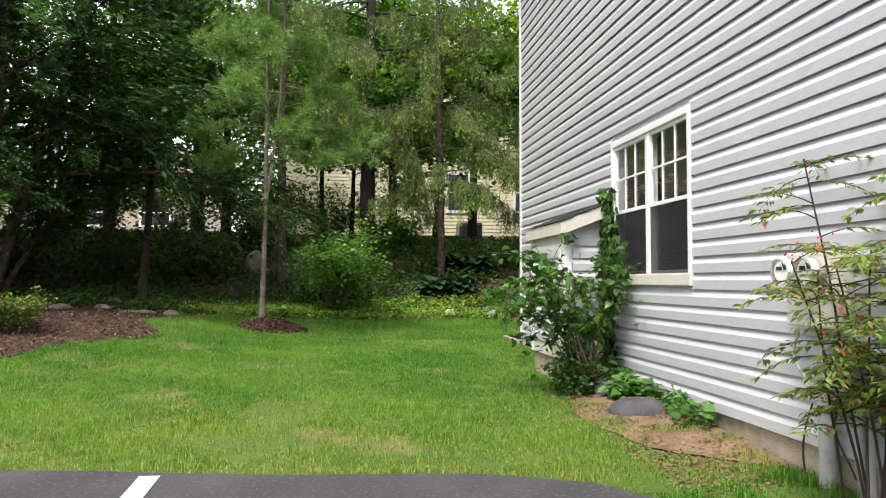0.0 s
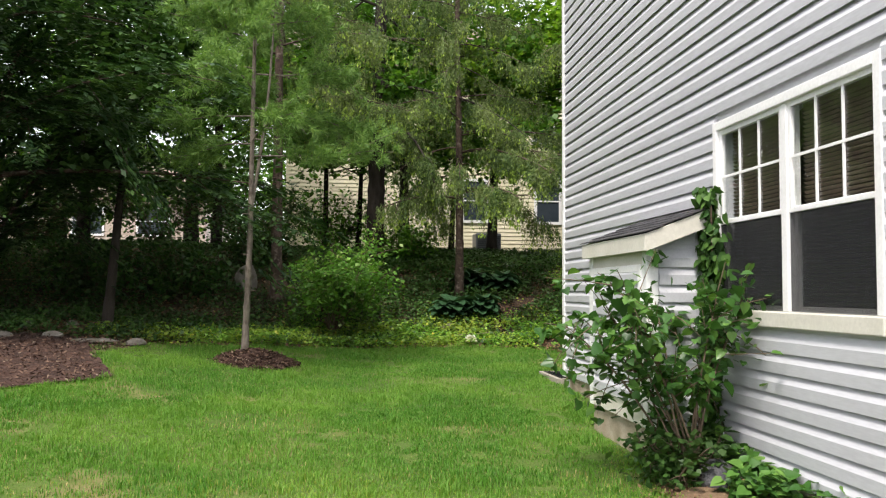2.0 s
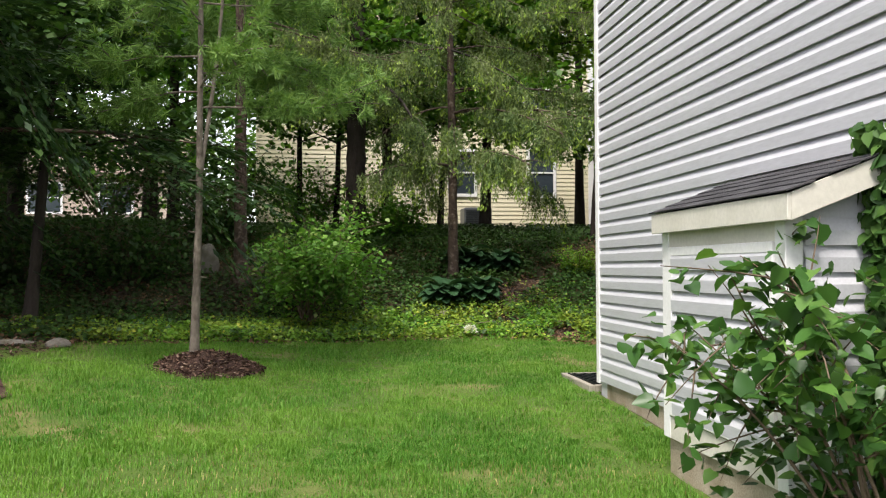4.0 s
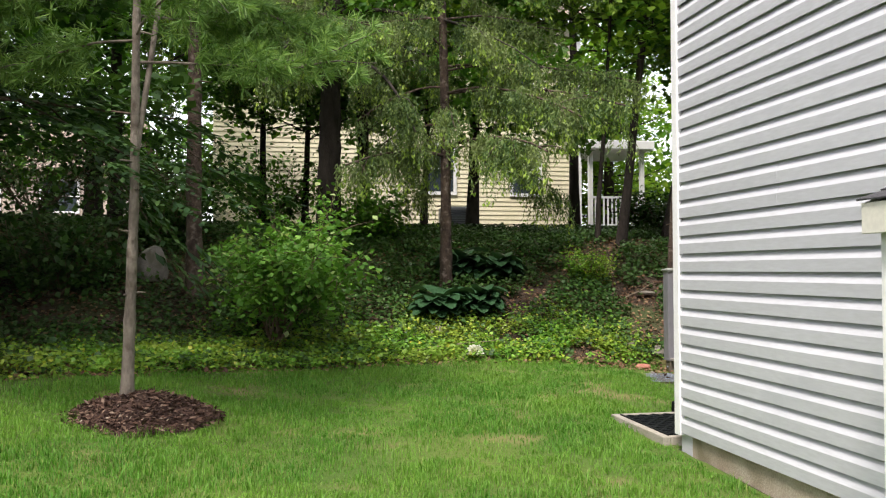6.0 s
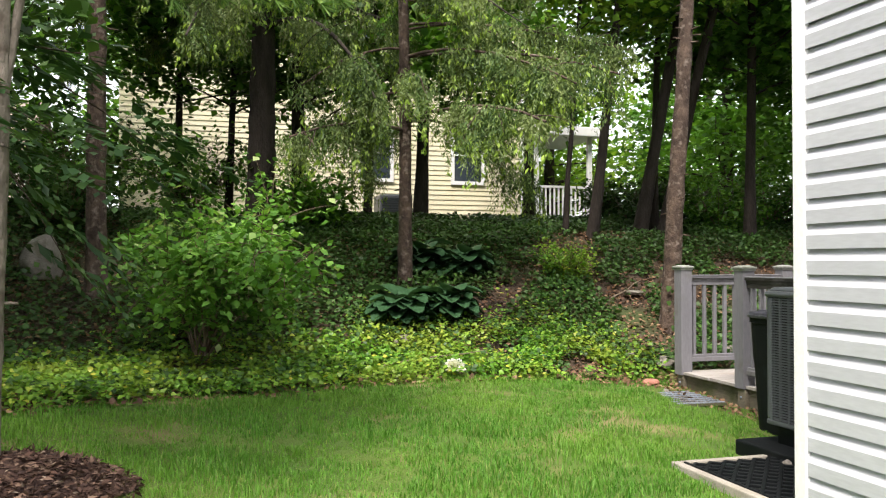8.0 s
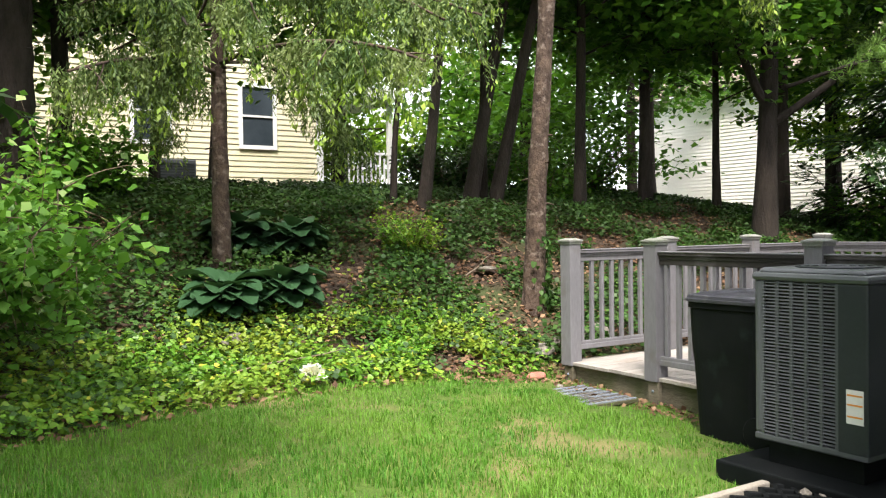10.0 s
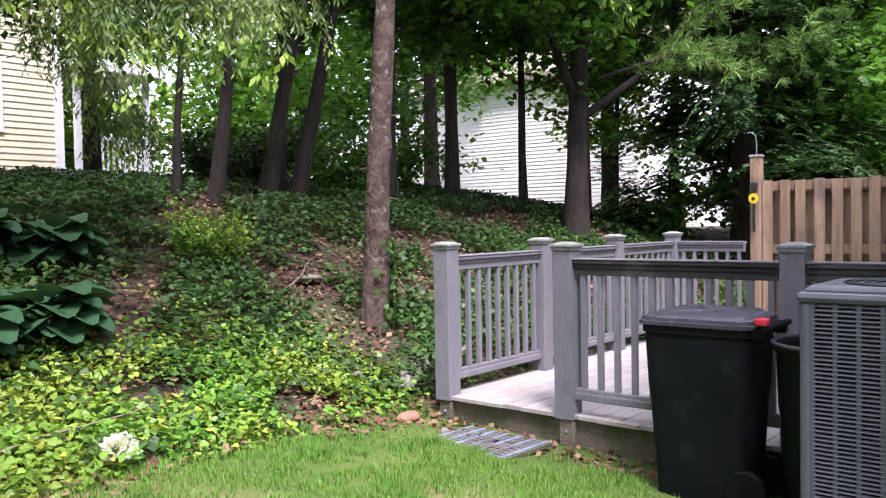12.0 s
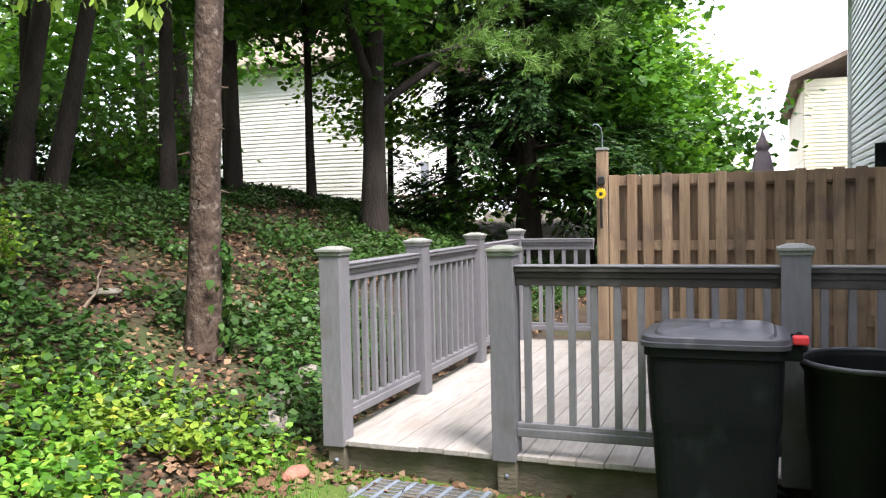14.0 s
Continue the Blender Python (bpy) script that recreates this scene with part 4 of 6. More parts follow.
def make_can():
    c = thing("round_bin", 4.99, 13.27, -0.055, "open round black rubbish can beside the wheeled bin", "bin")
    prof = [(0.20, 0.0), (0.225, 0.1), (0.245, 0.38), (0.255, 0.42), (0.262, 0.62), (0.275, 0.635), (0.28, 0.655), (0.27, 0.665), (0.255, 0.64), (0.24, 0.42), (0.2, 0.03)]
    bm = bmesh.new()
    prev = None
    for r, z in [(q * 1.0, w * 1.24) for q, w in prof]:
        ring = [bm.verts.new((r * math.cos(k * math.tau / 28), r * math.sin(k * math.tau / 28), z)) for k in range(28)]
        if prev:
            for k in range(28):
                bm.faces.new((prev[k], prev[(k + 1) % 28], ring[(k + 1) % 28], ring[k]))
        else:
            bm.faces.new(ring[::-1])
        prev = ring
    bm.faces.new(prev)
    part("body", bm, M_BLACK, c, "", True)
    th = np.linspace(0, 2 * np.pi, 29)
    part("rim", tubes_mesh("rim", [(np.stack([0.277 * np.cos(th), 0.277 * np.sin(th), np.full(29, 0.818)], 1), 0.011, 6)], M_LID), None, c, "grey rolled rim")
    return c


make_can()

# ---- step mat ----
mat_t = thing("slatted_mat", 4.91, 15.25, float(gz(4.91, 15.25)) + 0.012, "worn slatted rubber mat with blue-grey metal bars", "mat", rz=-3)
part("backing", box(-0.24, 0.24, -0.33, 0.33, -0.02, 0.004, 0.002), M_BEAM, mat_t)
sl = mesh_bm("metal_bar", box(-0.235, 0.235, -0.012, 0.012, 0.004, 0.012, 0.002), M_STEEL)
for k in range(7):
    ob = part("metal_bar", sl, None, mat_t)
    ob.location.y = -0.3 + k * 0.1
sl = mesh_bm("cross_bar", box(-0.003, 0.003, -0.32, 0.32, 0.004, 0.010), M_STEEL)
for k in range(10):
    ob = part("cross_bar", sl, None, mat_t)
    ob.location.x = -0.21 + k * 0.047


# ---- trees ----
def curve_pts(p0, d0, length, n, bend, rng, wobble=0.12):
    """A branch line that starts along d0 and bends by the vector bend on its way."""
    p, d = np.array(p0, float), np.array(d0, float)
    out = [p.copy()]
    st = length / n
    for k in range(n):
        d = d + np.array(bend) / n + rng.normal(size=3) * wobble / n ** 0.5
        d /= np.linalg.norm(d) + 1e-9
        p = p + d * st
        out.append(p.copy())
    return np.array(out)


def trunk_line(h, lean, rng, n=10, wob=0.06):
    t = np.linspace(0, 1, n)
    x = lean[0] * t * h + np.cumsum(rng.normal(size=n)) * wob * h / 40
    y = lean[1] * t * h + np.cumsum(rng.normal(size=n)) * wob * h / 40
    x, y = x - x[0], y - y[0]
    return np.stack([x, y, t * h], 1)


def sample(line, u):
    k = u * (len(line) - 1)
    i = np.clip(k.astype(int), 0, len(line) - 2)
    f = (k - i)[:, None]
    return line[i] * (1 - f) + line[i + 1] * f, line[i + 1] - line[i]


def tree(x, y, h, r, label, bark, foliage, seed, lean=(0, 0), crown=(0.35, 1.0), limbs=26, reach=2.2, rise=0.35, droop=-0.3, leaf=0.12, count=9000, kind="broad", tips=None, fork=None, sink=0.1, spread=0.28, name="tree", group="", stubs=0, extra=(), tip_count=0, sub=4, shape=1.0):
    rng = np.random.default_rng(seed)
    t = thing(name, x, y, float(gz(x, y)) - sink, label, "tree", group)
    line = trunk_line(h, lean, rng)
    if stubs:
        line, _ = sample(line, np.linspace(0, 1, 80))
    s = np.linspace(0, 1, len(line))
    rad = r * (1 - 0.8 * s) * (1 + 0.3 * np.exp(-s * 25))
    if stubs:
        rad = rad * (1 + 0.13 * np.maximum(np.cos(s * h * 6.283 / 0.55 + rng.normal(size=80) * 0.25), 0) ** 6 + rng.normal(size=80) * 0.018)
    tubes = [(line, rad, 10)]
    if fork:
        p, _ = sample(line, np.array([fork / h]))
        tubes.append((curve_pts(p[0], (0.16, 0.05, 0.98), h * 0.5, 6, (-0.15, 0, 0.2), rng, 0.05), np.linspace(r * 0.6, r * 0.15, 7), 8))
    lines = []
    for k in range(limbs):
        u = crown[0] + (crown[1] - crown[0]) * ((k + rng.random()) / limbs)
        p, d = sample(line, np.array([min(u, 0.985)]))
        az = k * 2.399 + rng.normal() * 0.4
        rel = (u - crown[0]) / max(crown[1] - crown[0], 1e-3)
        L = reach * (1.05 - 0.85 * rel ** shape) * (0.7 + 0.5 * rng.random())
        ln = curve_pts(p[0], (math.cos(az), math.sin(az), rise + rng.normal() * 0.12), L, 7, (0, 0, droop), rng, 0.16)
        tubes.append((ln, np.linspace(max(r * 0.22 * (1.1 - rel), 0.012), 0.005, 8), 5))
        lines.append((ln, L))
    for e in extra:
        ln = curve_pts(e[0], e[1], e[2], 8, e[3], rng, 0.08)
        tubes.append((ln, np.linspace(e[4], 0.012, 9), 6))
        lines += [(ln, e[2])] * 2
    for k in range(stubs):
        u = rng.uniform(0.06, 0.5)
        p, d = sample(line, np.array([u]))
        az = rng.uniform(0, 6.28)
        tubes.append((curve_pts(p[0], (math.cos(az), math.sin(az), 0.1), r + rng.uniform(0.02, 0.10), 3, (0, 0, -0.2), rng), np.linspace(min(0.018, r * 0.3), 0.006, 4), 5))
    twigs = []
    for ln, L in lines:
        for q in range(sub):
            u0 = rng.uniform(0.3, 0.95)
            p, d = sample(ln, np.array([u0]))
            dd = d[0] / (np.linalg.norm(d[0]) + 1e-9) + rng.normal(size=3) * 0.6
            tw = curve_pts(p[0], dd, L * (rng.uniform(0.1, 0.24) if kind == "hang" else rng.uniform(0.25, 0.5)), 4, (0, 0, droop), rng, 0.2)
            tubes.append((tw, np.linspace(0.01, 0.003, 5), 3))
            twigs.append(tw)
        twigs.append(ln[2:])
    part("trunk", tubes_mesh("trunk", tubes, bark), None, t)
    seg = np.concatenate([np.stack([w[:-1], w[1:]], 1) for w in twigs])
    wgt = np.linalg.norm(seg[:, 1] - seg[:, 0], axis=1)

    def scatter(n):
        i = rng.choice(len(seg), n, p=wgt / wgt.sum())
        f = rng.random((n, 1))
        q = seg[i, 0] * (1 - f) + seg[i, 1] * f
        k = (q[:, 2] < 6.5) | (rng.random(n) < 0.2)
        return q[k], (seg[i, 1] - seg[i, 0])[k]

    up = np.array([[0, 0, 1.0]])
    if kind == "broad":
        k = 12
        p, d = scatter(max(count // k, 1))
        p = np.repeat(p + rng.normal(size=p.shape) * spread * np.array([0.8, 0.8, 0.5]), k, 0)
        n = len(p)
        p = p + rng.normal(size=p.shape) * leaf * np.array([1.5, 1.5, 0.45])
        al = unit(rng, n) * np.array([1, 1, 0.35]) + np.array([0, 0, -0.3])
        me = blades("crown", p, al, up + rng.normal(size=(n, 3)) * 0.38, leaf * rng.uniform(0.6, 1.25, n), foliage, wide=1.35)
    elif kind == "hang":
        k, bunch = 18, 8
        p, d = scatter(max(int(count * 2.3) // (k * bunch), 1))
        ns = len(p) * bunch
        p = np.repeat(p, bunch, 0) + rng.normal(size=(ns, 3)) * np.array([0.085, 0.085, 0.04])
        ln = rng.uniform(0.07, 0.40, ns) * spread / 0.28
        u = np.tile(np.linspace(0, 1, k), ns)[:, None]
        sway = unit(rng, ns) * np.array([1, 1, 0]) * 0.35
        dirs = np.repeat(sway + np.array([[0, 0, -1.0]]), k, 0)
        q = np.repeat(p, k, 0) + dirs * u * np.repeat(ln, k)[:, None]
        n = len(q)
        me = blades("crown", q, dirs + unit(rng, n) * 0.85, unit(rng, n), leaf * 0.66 * rng.uniform(0.7, 1.2, n), foliage, SPRAY, KITE_F, wide=1.0)
        if tips:
            pick = rng.random(ns) < 0.32
            e = (p + (sway + np.array([[0, 0, -1.0]])) * ln[:, None])[pick]
            m = np.repeat(e, 4, 0)
            part("new_growth", blades("new_growth", m + rng.normal(size=m.shape) * 0.02, unit(rng, len(m)) * 0.5 + np.array([[0, 0, -0.8]]), unit(rng, len(m)), 0.062 * rng.uniform(0.7, 1.3, len(m)), tips, SPRAY, KITE_F, 1.7), None, t, "pale yellow-green new shoots")
    elif kind == "needle":
        k = 26
        p, d = scatter(max(count // k, 1))
        d = d / (np.linalg.norm(d, axis=1)[:, None] + 1e-9)
        p = np.repeat(p + rng.normal(size=p.shape) * spread * 0.22, k, 0)
        n = len(p)
        al = np.repeat(d, k, 0) * 0.8 + unit(rng, n) + np.array([[0, 0, -0.15]])
        me = blades("crown", p, al, unit(rng, n), leaf * rng.uniform(0.7, 1.3, n), foliage, NEEDLE, KITE_F, 0.42)
    else:
        k = 14
        p, d = scatter(max(count // k, 1))
        nt = len(p)
        d = d * np.array([1, 1, 0.5])
        d = d / (np.linalg.norm(d, axis=1)[:, None] + 1e-9)
        side = np.cross(d, up)
        u = np.tile(np.linspace(0, 1, k), nt)[:, None]
        sg = np.tile(np.array([1, -1] * 7), nt)[:, None]
        dd, ss = np.repeat(d, k, 0), np.repeat(side, k, 0)
        base = np.repeat(p + rng.normal(size=p.shape) * spread * np.array([0.5, 0.5, 0.3]), k, 0)
        q = base + dd * u * 0.36 + np.array([[0, 0, -0.10]]) * u ** 2
        n = len(q)
        al = dd * 0.8 + ss * sg * 0.8 + np.array([[0, 0, -0.15]]) + rng.normal(size=(n, 3)) * 0.15
        me = blades("crown", q, al, up + rng.normal(size=(n, 3)) * 0.25, leaf * rng.uniform(0.7, 1.2, n) * (1.15 - 0.6 * u[:, 0]), foliage, SPRAY, KITE_F, 1.7)
    part("crown", me, None, t)
    return t


# young soft pine in the lawn on its mulch mound
tree(-0.27, 12.95, 6.6, 0.041, "slender young pine with wispy needles on a mulch mound", M_BARKG, M_PINE, 11, (0.012, 0.0), (0.36, 1.0), 34, 1.55, 0.25, -0.15, 0.095, 80000, "needle", fork=1.75, sink=-0.08, spread=0.3, stubs=9, name="pine_tree")
# big dark cypress over the mulch bed
tree(-4.9, 14.6, 11, 0.22, "large dark cypress with feathery sprays over the mulch bed", M_BARKR, M_CYPRESS, 12, (0.03, -0.01), (0.17, 1.0), 70, 4.1, 0.32, -0.3, 0.125, 125000, "spray", spread=0.3, name="cypress_tree", sub=5,
     extra=[((0.12, -0.1, 0.0), (0.3, -0.2, 0.9), 4.5, (0.1, 0, 0.2), 0.14), ((-0.15, -0.1, 0.0), (-0.2, -0.2, 0.9), 5, (0, 0, 0.2), 0.16), ((0.1, 0.1, 0), (0.45, 0.1, 0.85), 3.6, (0.1, 0, 0.1), 0.06)])
tree(-7.2, 12.2, 10, 0.2, "large dark cypress with feathery sprays at the lawn edge", M_BARKR, M_CYPRESS, 13, (0.02, 0), (0.14, 1.0), 46, 3.4, 0.3, -0.25, 0.13, 60000, "spray", spread=0.3, name="cypress_tree")
for k, (x, y) in enumerate([(-9.8, 8.2), (-11.5, 4.2), (-10.6, 0.5)]):
    tree(x, y, 9, 0.2, "dark cypress along the edge of the lawn", M_BARKR, M_CYPRESS, 120 + k, (0, 0), (0.1, 1.0), 40, 2.6, 0.3, -0.25, 0.2, 15000, "spray", spread=0.4, name="cypress_tree", group="cypress row")
# leaning young tree behind the stones
tree(-2.5, 15.1, 6.0, 0.075, "thin leaning tree with dark maple leaves", M_BARKD, M_IVYD, 14, (0.07, 0.1), (0.34, 1.0), 22, 1.9, 0.3, -0.2, 0.12, 9000, spread=0.3, name="maple_tree")
# tall conifers on the bank
tree(-0.3, 17.8, 12, 0.105, "tall reddish-barked conifer on the bank", M_BARKR, M_SPRUCE, 15, (0, 0), (0.30, 1.0), 38, 2.6, 0.05, -0.5, 0.065, 46000, "hang", M_TIP, name="spruce_tree", stubs=12)
tree(1.55, 20.6, 13, 0.2, "big dark spruce with drooping branchlets", M_BARKD, M_SPRUCE, 16, (0, 0), (0.26, 1.0), 52, 4.3, 0.1, -0.55, 0.085, 90000, "hang", M_TIP, name="spruce_tree", spread=0.34, stubs=10,
     extra=[((0, 0, 2.9), (0.35, -1, 0.2), 3.9, (0, 0, -1.1), 0.04), ((0, 0, 3.4), (-0.3, -1, 0.2), 3.9, (0, 0, -1.1), 0.04)])
tree(3.1, 18.4, 11, 0.082, "slim Norway spruce with drooping branchlets and pale tips", M_BARKR, M_SPRUCE, 17, (0, 0), (0.19, 1.0), 42, 2.1, 0.1, -0.6, 0.088, 46000, "hang", M_TIP, name="spruce_tree", spread=0.34, stubs=16,
     extra=[((0, 0, 2.1), (0.08, -1, 0.12), 2.9, (0, 0, -0.3), 0.025), ((0, 0, 2.9), (0.9, -0.55, 0.12), 2.6, (0, 0, -0.45), 0.02), ((0, 0, 2.9), (0.6, -0.9, 0.1), 2.5, (0, 0, -0.5), 0.02), ((0, 0, 3.3), (1, -0.2, 0.1), 2.8, (0, 0, -0.5), 0.02), ((0, 0, 2.0), (-0.8, -0.7, 0.1), 1.9, (0, 0, -0.5), 0.025)])
tree(6.04, 17.28, 13, 0.108, "tall straight spruce with a bare knotted trunk", M_BARKR, M_SPRUCE, 18, (0.055, -0.032), (0.34, 1.0), 34, 2.7, 0.1, -0.45, 0.065, 40000, "hang", M_TIP, name="spruce_tree", stubs=26)
# deciduous trunks on the crest
CREST = [(2.3, 22.5, 9, 0.17, (0, 0)), (3.4, 22.2, 8, 0.09, (0.04, 0)), (4.5, 22.9, 10, 0.16, (0.03, 0)), (7.05, 24.0, 11, 0.15, (0, 0)), (6.25, 20.6, 8, 0.06, (0.05, -0.02)), (6.55, 20.3, 10, 0.11, (0.09, -0.05)),
         (7.6, 20.7, 11, 0.14, (0.15, -0.10)), (7.9, 20.5, 11, 0.13, (0.19, -0.13)), (8.0, 20.9, 10, 0.09, (0.02, 0)), (9.35, 20.2, 11, 0.12, (0.01, 0)), (11.1, 20.5, 12, 0.14, (0.02, 0)), (11.6, 20.9, 12, 0.11, (-0.02, 0)),
         (12.2, 19.9, 9, 0.09, (0.0, 0)), (13.4, 19.5, 12, 0.17, (0.0, 0.0)), (16.6, 19.3, 10, 0.16, (0.02, 0)), (0.4, 24, 9, 0.1, (0, 0)), (1.2, 23.2, 8, 0.09, (0.03, 0)), (-1.8, 20.5, 10, 0.14, (0.02, 0)), (-4.2, 19.5, 10, 0.16, (0, 0))]
for k, (x, y, h, r, ln) in enumerate(CREST):
    # trees 4 to 8 take the leaf colour with sunlight painted in
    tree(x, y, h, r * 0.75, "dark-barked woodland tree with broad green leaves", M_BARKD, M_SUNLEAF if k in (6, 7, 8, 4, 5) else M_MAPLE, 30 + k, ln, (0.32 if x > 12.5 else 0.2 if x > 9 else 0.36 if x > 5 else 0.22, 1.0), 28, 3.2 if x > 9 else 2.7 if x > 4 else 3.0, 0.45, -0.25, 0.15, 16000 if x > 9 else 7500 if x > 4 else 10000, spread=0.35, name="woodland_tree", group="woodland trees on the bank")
# forked leaning pine over the deck
tree(11.9, 18.75, 11, 0.17, "leaning forked dark pine over the deck", M_BARKD, M_PINE, 60, (0.06, 0), (0.36, 1.0), 30, 3.6, 0.25, -0.15, 0.14, 66000, "needle", name="pine_tree", spread=0.45,
     extra=[((0.13, 0, 1.9), (0.6, -0.8, 0.72), 4.6, (0.1, 0, 0.3), 0.075), ((0.15, 0, 2.1), (-0.5, 0.2, 0.8), 3.5, (0, 0, 0.3), 0.08), ((0.3, -0.2, 2.5), (0.5, -0.7, 0.3), 3.6, (0.1, 0, -0.1), 0.035)])
# dense dark evergreens and the bright tree beyond the fence
tree(15.2, 17.4, 9, 0.22, "dense dark evergreen behind the fence", M_BARKD, M_CYPRESS, 61, (0, 0), (0.1, 1.0), 54, 2.4, 0.1, -0.4, 0.13, 52000, "spray", name="cypress_tree", spread=0.35)
tree(17.6, 16.6, 8.5, 0.2, "broad bright green maple beyond the fence", M_BARKD, M_MAPLE, 62, (0, 0), (0.14, 1.0), 50, 3.0, 0.4, -0.3, 0.17, 26000, name="maple_tree", spread=0.45)
tree(22.5, 17.0, 7.5, 0.2, "yellow-green tree beyond the fence, sunlight put into its leaf colour", M_BARKD, M_SUNLEAF, 63, (0, 0), (0.12, 1.0), 44, 2.9, 0.4, -0.3, 0.2, 15000, name="maple_tree", spread=0.5)
tree(17.0, 20.8, 5.2, 0.07, "small tree before the cream house, sunlight put into its leaf colour", M_BARKD, M_SUNLEAF, 64, (0.02, 0), (0.25, 1.0), 22, 1.5, 0.4, -0.25, 0.15, 3000, name="woodland_tree", spread=0.3)
# woods farther back
for k, (x, y, h) in enumerate([(-9, 22, 11), (-6.5, 25, 12), (-11.5, 17, 11), (-3.5, 27, 12), (-13, 27, 12), (0.0, 33, 10), (11.5, 33, 10), (14.5, 28, 9), (13, 38, 11), (18, 34, 11), (16.5, 25.5, 11), (20.5, 30, 11), (19.0, 22.0, 11), (9.8, 36, 11), (-16, 12, 11), (-17, 20, 12), (24, 40, 12)]):
    # sunlight on the woods at x 9 to 13.5 comes from leaf colour
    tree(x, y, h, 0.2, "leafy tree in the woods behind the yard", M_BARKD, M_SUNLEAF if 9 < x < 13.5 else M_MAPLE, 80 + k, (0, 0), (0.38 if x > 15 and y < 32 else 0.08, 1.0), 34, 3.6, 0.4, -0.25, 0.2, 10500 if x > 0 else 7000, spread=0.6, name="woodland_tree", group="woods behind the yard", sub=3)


# ---- shrubs ----
def shrub(name, x, y, label, category, seed, stems, tilt, length, leaf, count, foliage, bark=M_STEM, shape=KITE, faces=KITE_F, wide=1.2, r=0.012, low=0.25, spread=0.06, flat=0.5, rise=0.5, z=None, bias=(0, 0), sub=5, droop=-0.5):
    rng = np.random.default_rng(seed)
    s = thing(name, x, y, float(gz(x, y)) - 0.02 if z is None else z, label, category)
    tubes, segs = [], []
    for k in range(stems):
        az = k * 2.399 + rng.normal() * 0.3
        b = (rng.normal() * 0.05, rng.normal() * 0.05, 0)
        ln = curve_pts(b, (math.cos(az) * tilt + bias[0], math.sin(az) * tilt + bias[1], 1), length * rng.uniform(0.65, 1.1), 8, (math.cos(az) * 0.3, math.sin(az) * 0.3, -0.15), rng, 0.14)
        tubes.append((ln, np.linspace(r, r * 0.25, 9), 5))
        for q in range(sub):
            u = rng.uniform(low, 1.0)
            p, d = sample(ln, np.array([u]))
            tw = curve_pts(p[0], d[0] / np.linalg.norm(d[0]) * rise + unit(rng, 1)[0], length * rng.uniform(0.15, 0.38), 4, (0, 0, droop), rng, 0.15)
            tubes.append((tw, np.linspace(r * 0.45, 0.0015, 5), 4))
            segs.append(tw)
        segs.append(ln[int(9 * low):])
    part("stem", tubes_mesh("stems", tubes, bark), None, s)
    seg = np.concatenate([np.stack([w[:-1], w[1:]], 1) for w in segs if len(w) > 1])
    i = rng.integers(0, len(seg), count)
    f = rng.random((count, 1))
    p = seg[i, 0] * (1 - f) + seg[i, 1] * f + rng.normal(size=(count, 3)) * spread
    al = unit(rng, count) * np.array([1, 1, flat]) + np.array([[0, 0, -0.35]])
    part("foliage", blades("leaves", p, al, np.array([[0, 0, 1.0]]) + rng.normal(size=(count, 3)) * 0.4, leaf * rng.uniform(0.55, 1.2, count), foliage, shape, faces, wide), None, s)
    return s


shrub("lilac_bush", 3.14, 7.5, "leafy green lilac shrub against the house wall", "shrub", 5, 13, 0.2, 1.42, 0.078, 1350, M_LILAC, M_STEM, HEART, HEART_F, 1.0, 0.011, 0.45, 0.04, 0.6, bias=(-0.2, 0.15), sub=7)
shrub("low_shrub", 3.02, 7.6, "low dark green shrub at the foundation", "shrub", 6, 16, 0.6, 0.42, 0.06, 1500, M_IVYD, low=0.15, spread=0.06, wide=1.5)
shrub("honeysuckle_bush", 0.72, 16.6, "bright green honeysuckle bush at the foot of the bank", "shrub", 8, 17, 0.3, 1.6, 0.09, 5600, M_BUSH, M_STEM, wide=1.2, low=0.5, spread=0.075, r=0.013, bias=(0.12, -0.16), sub=11, flat=0.3)


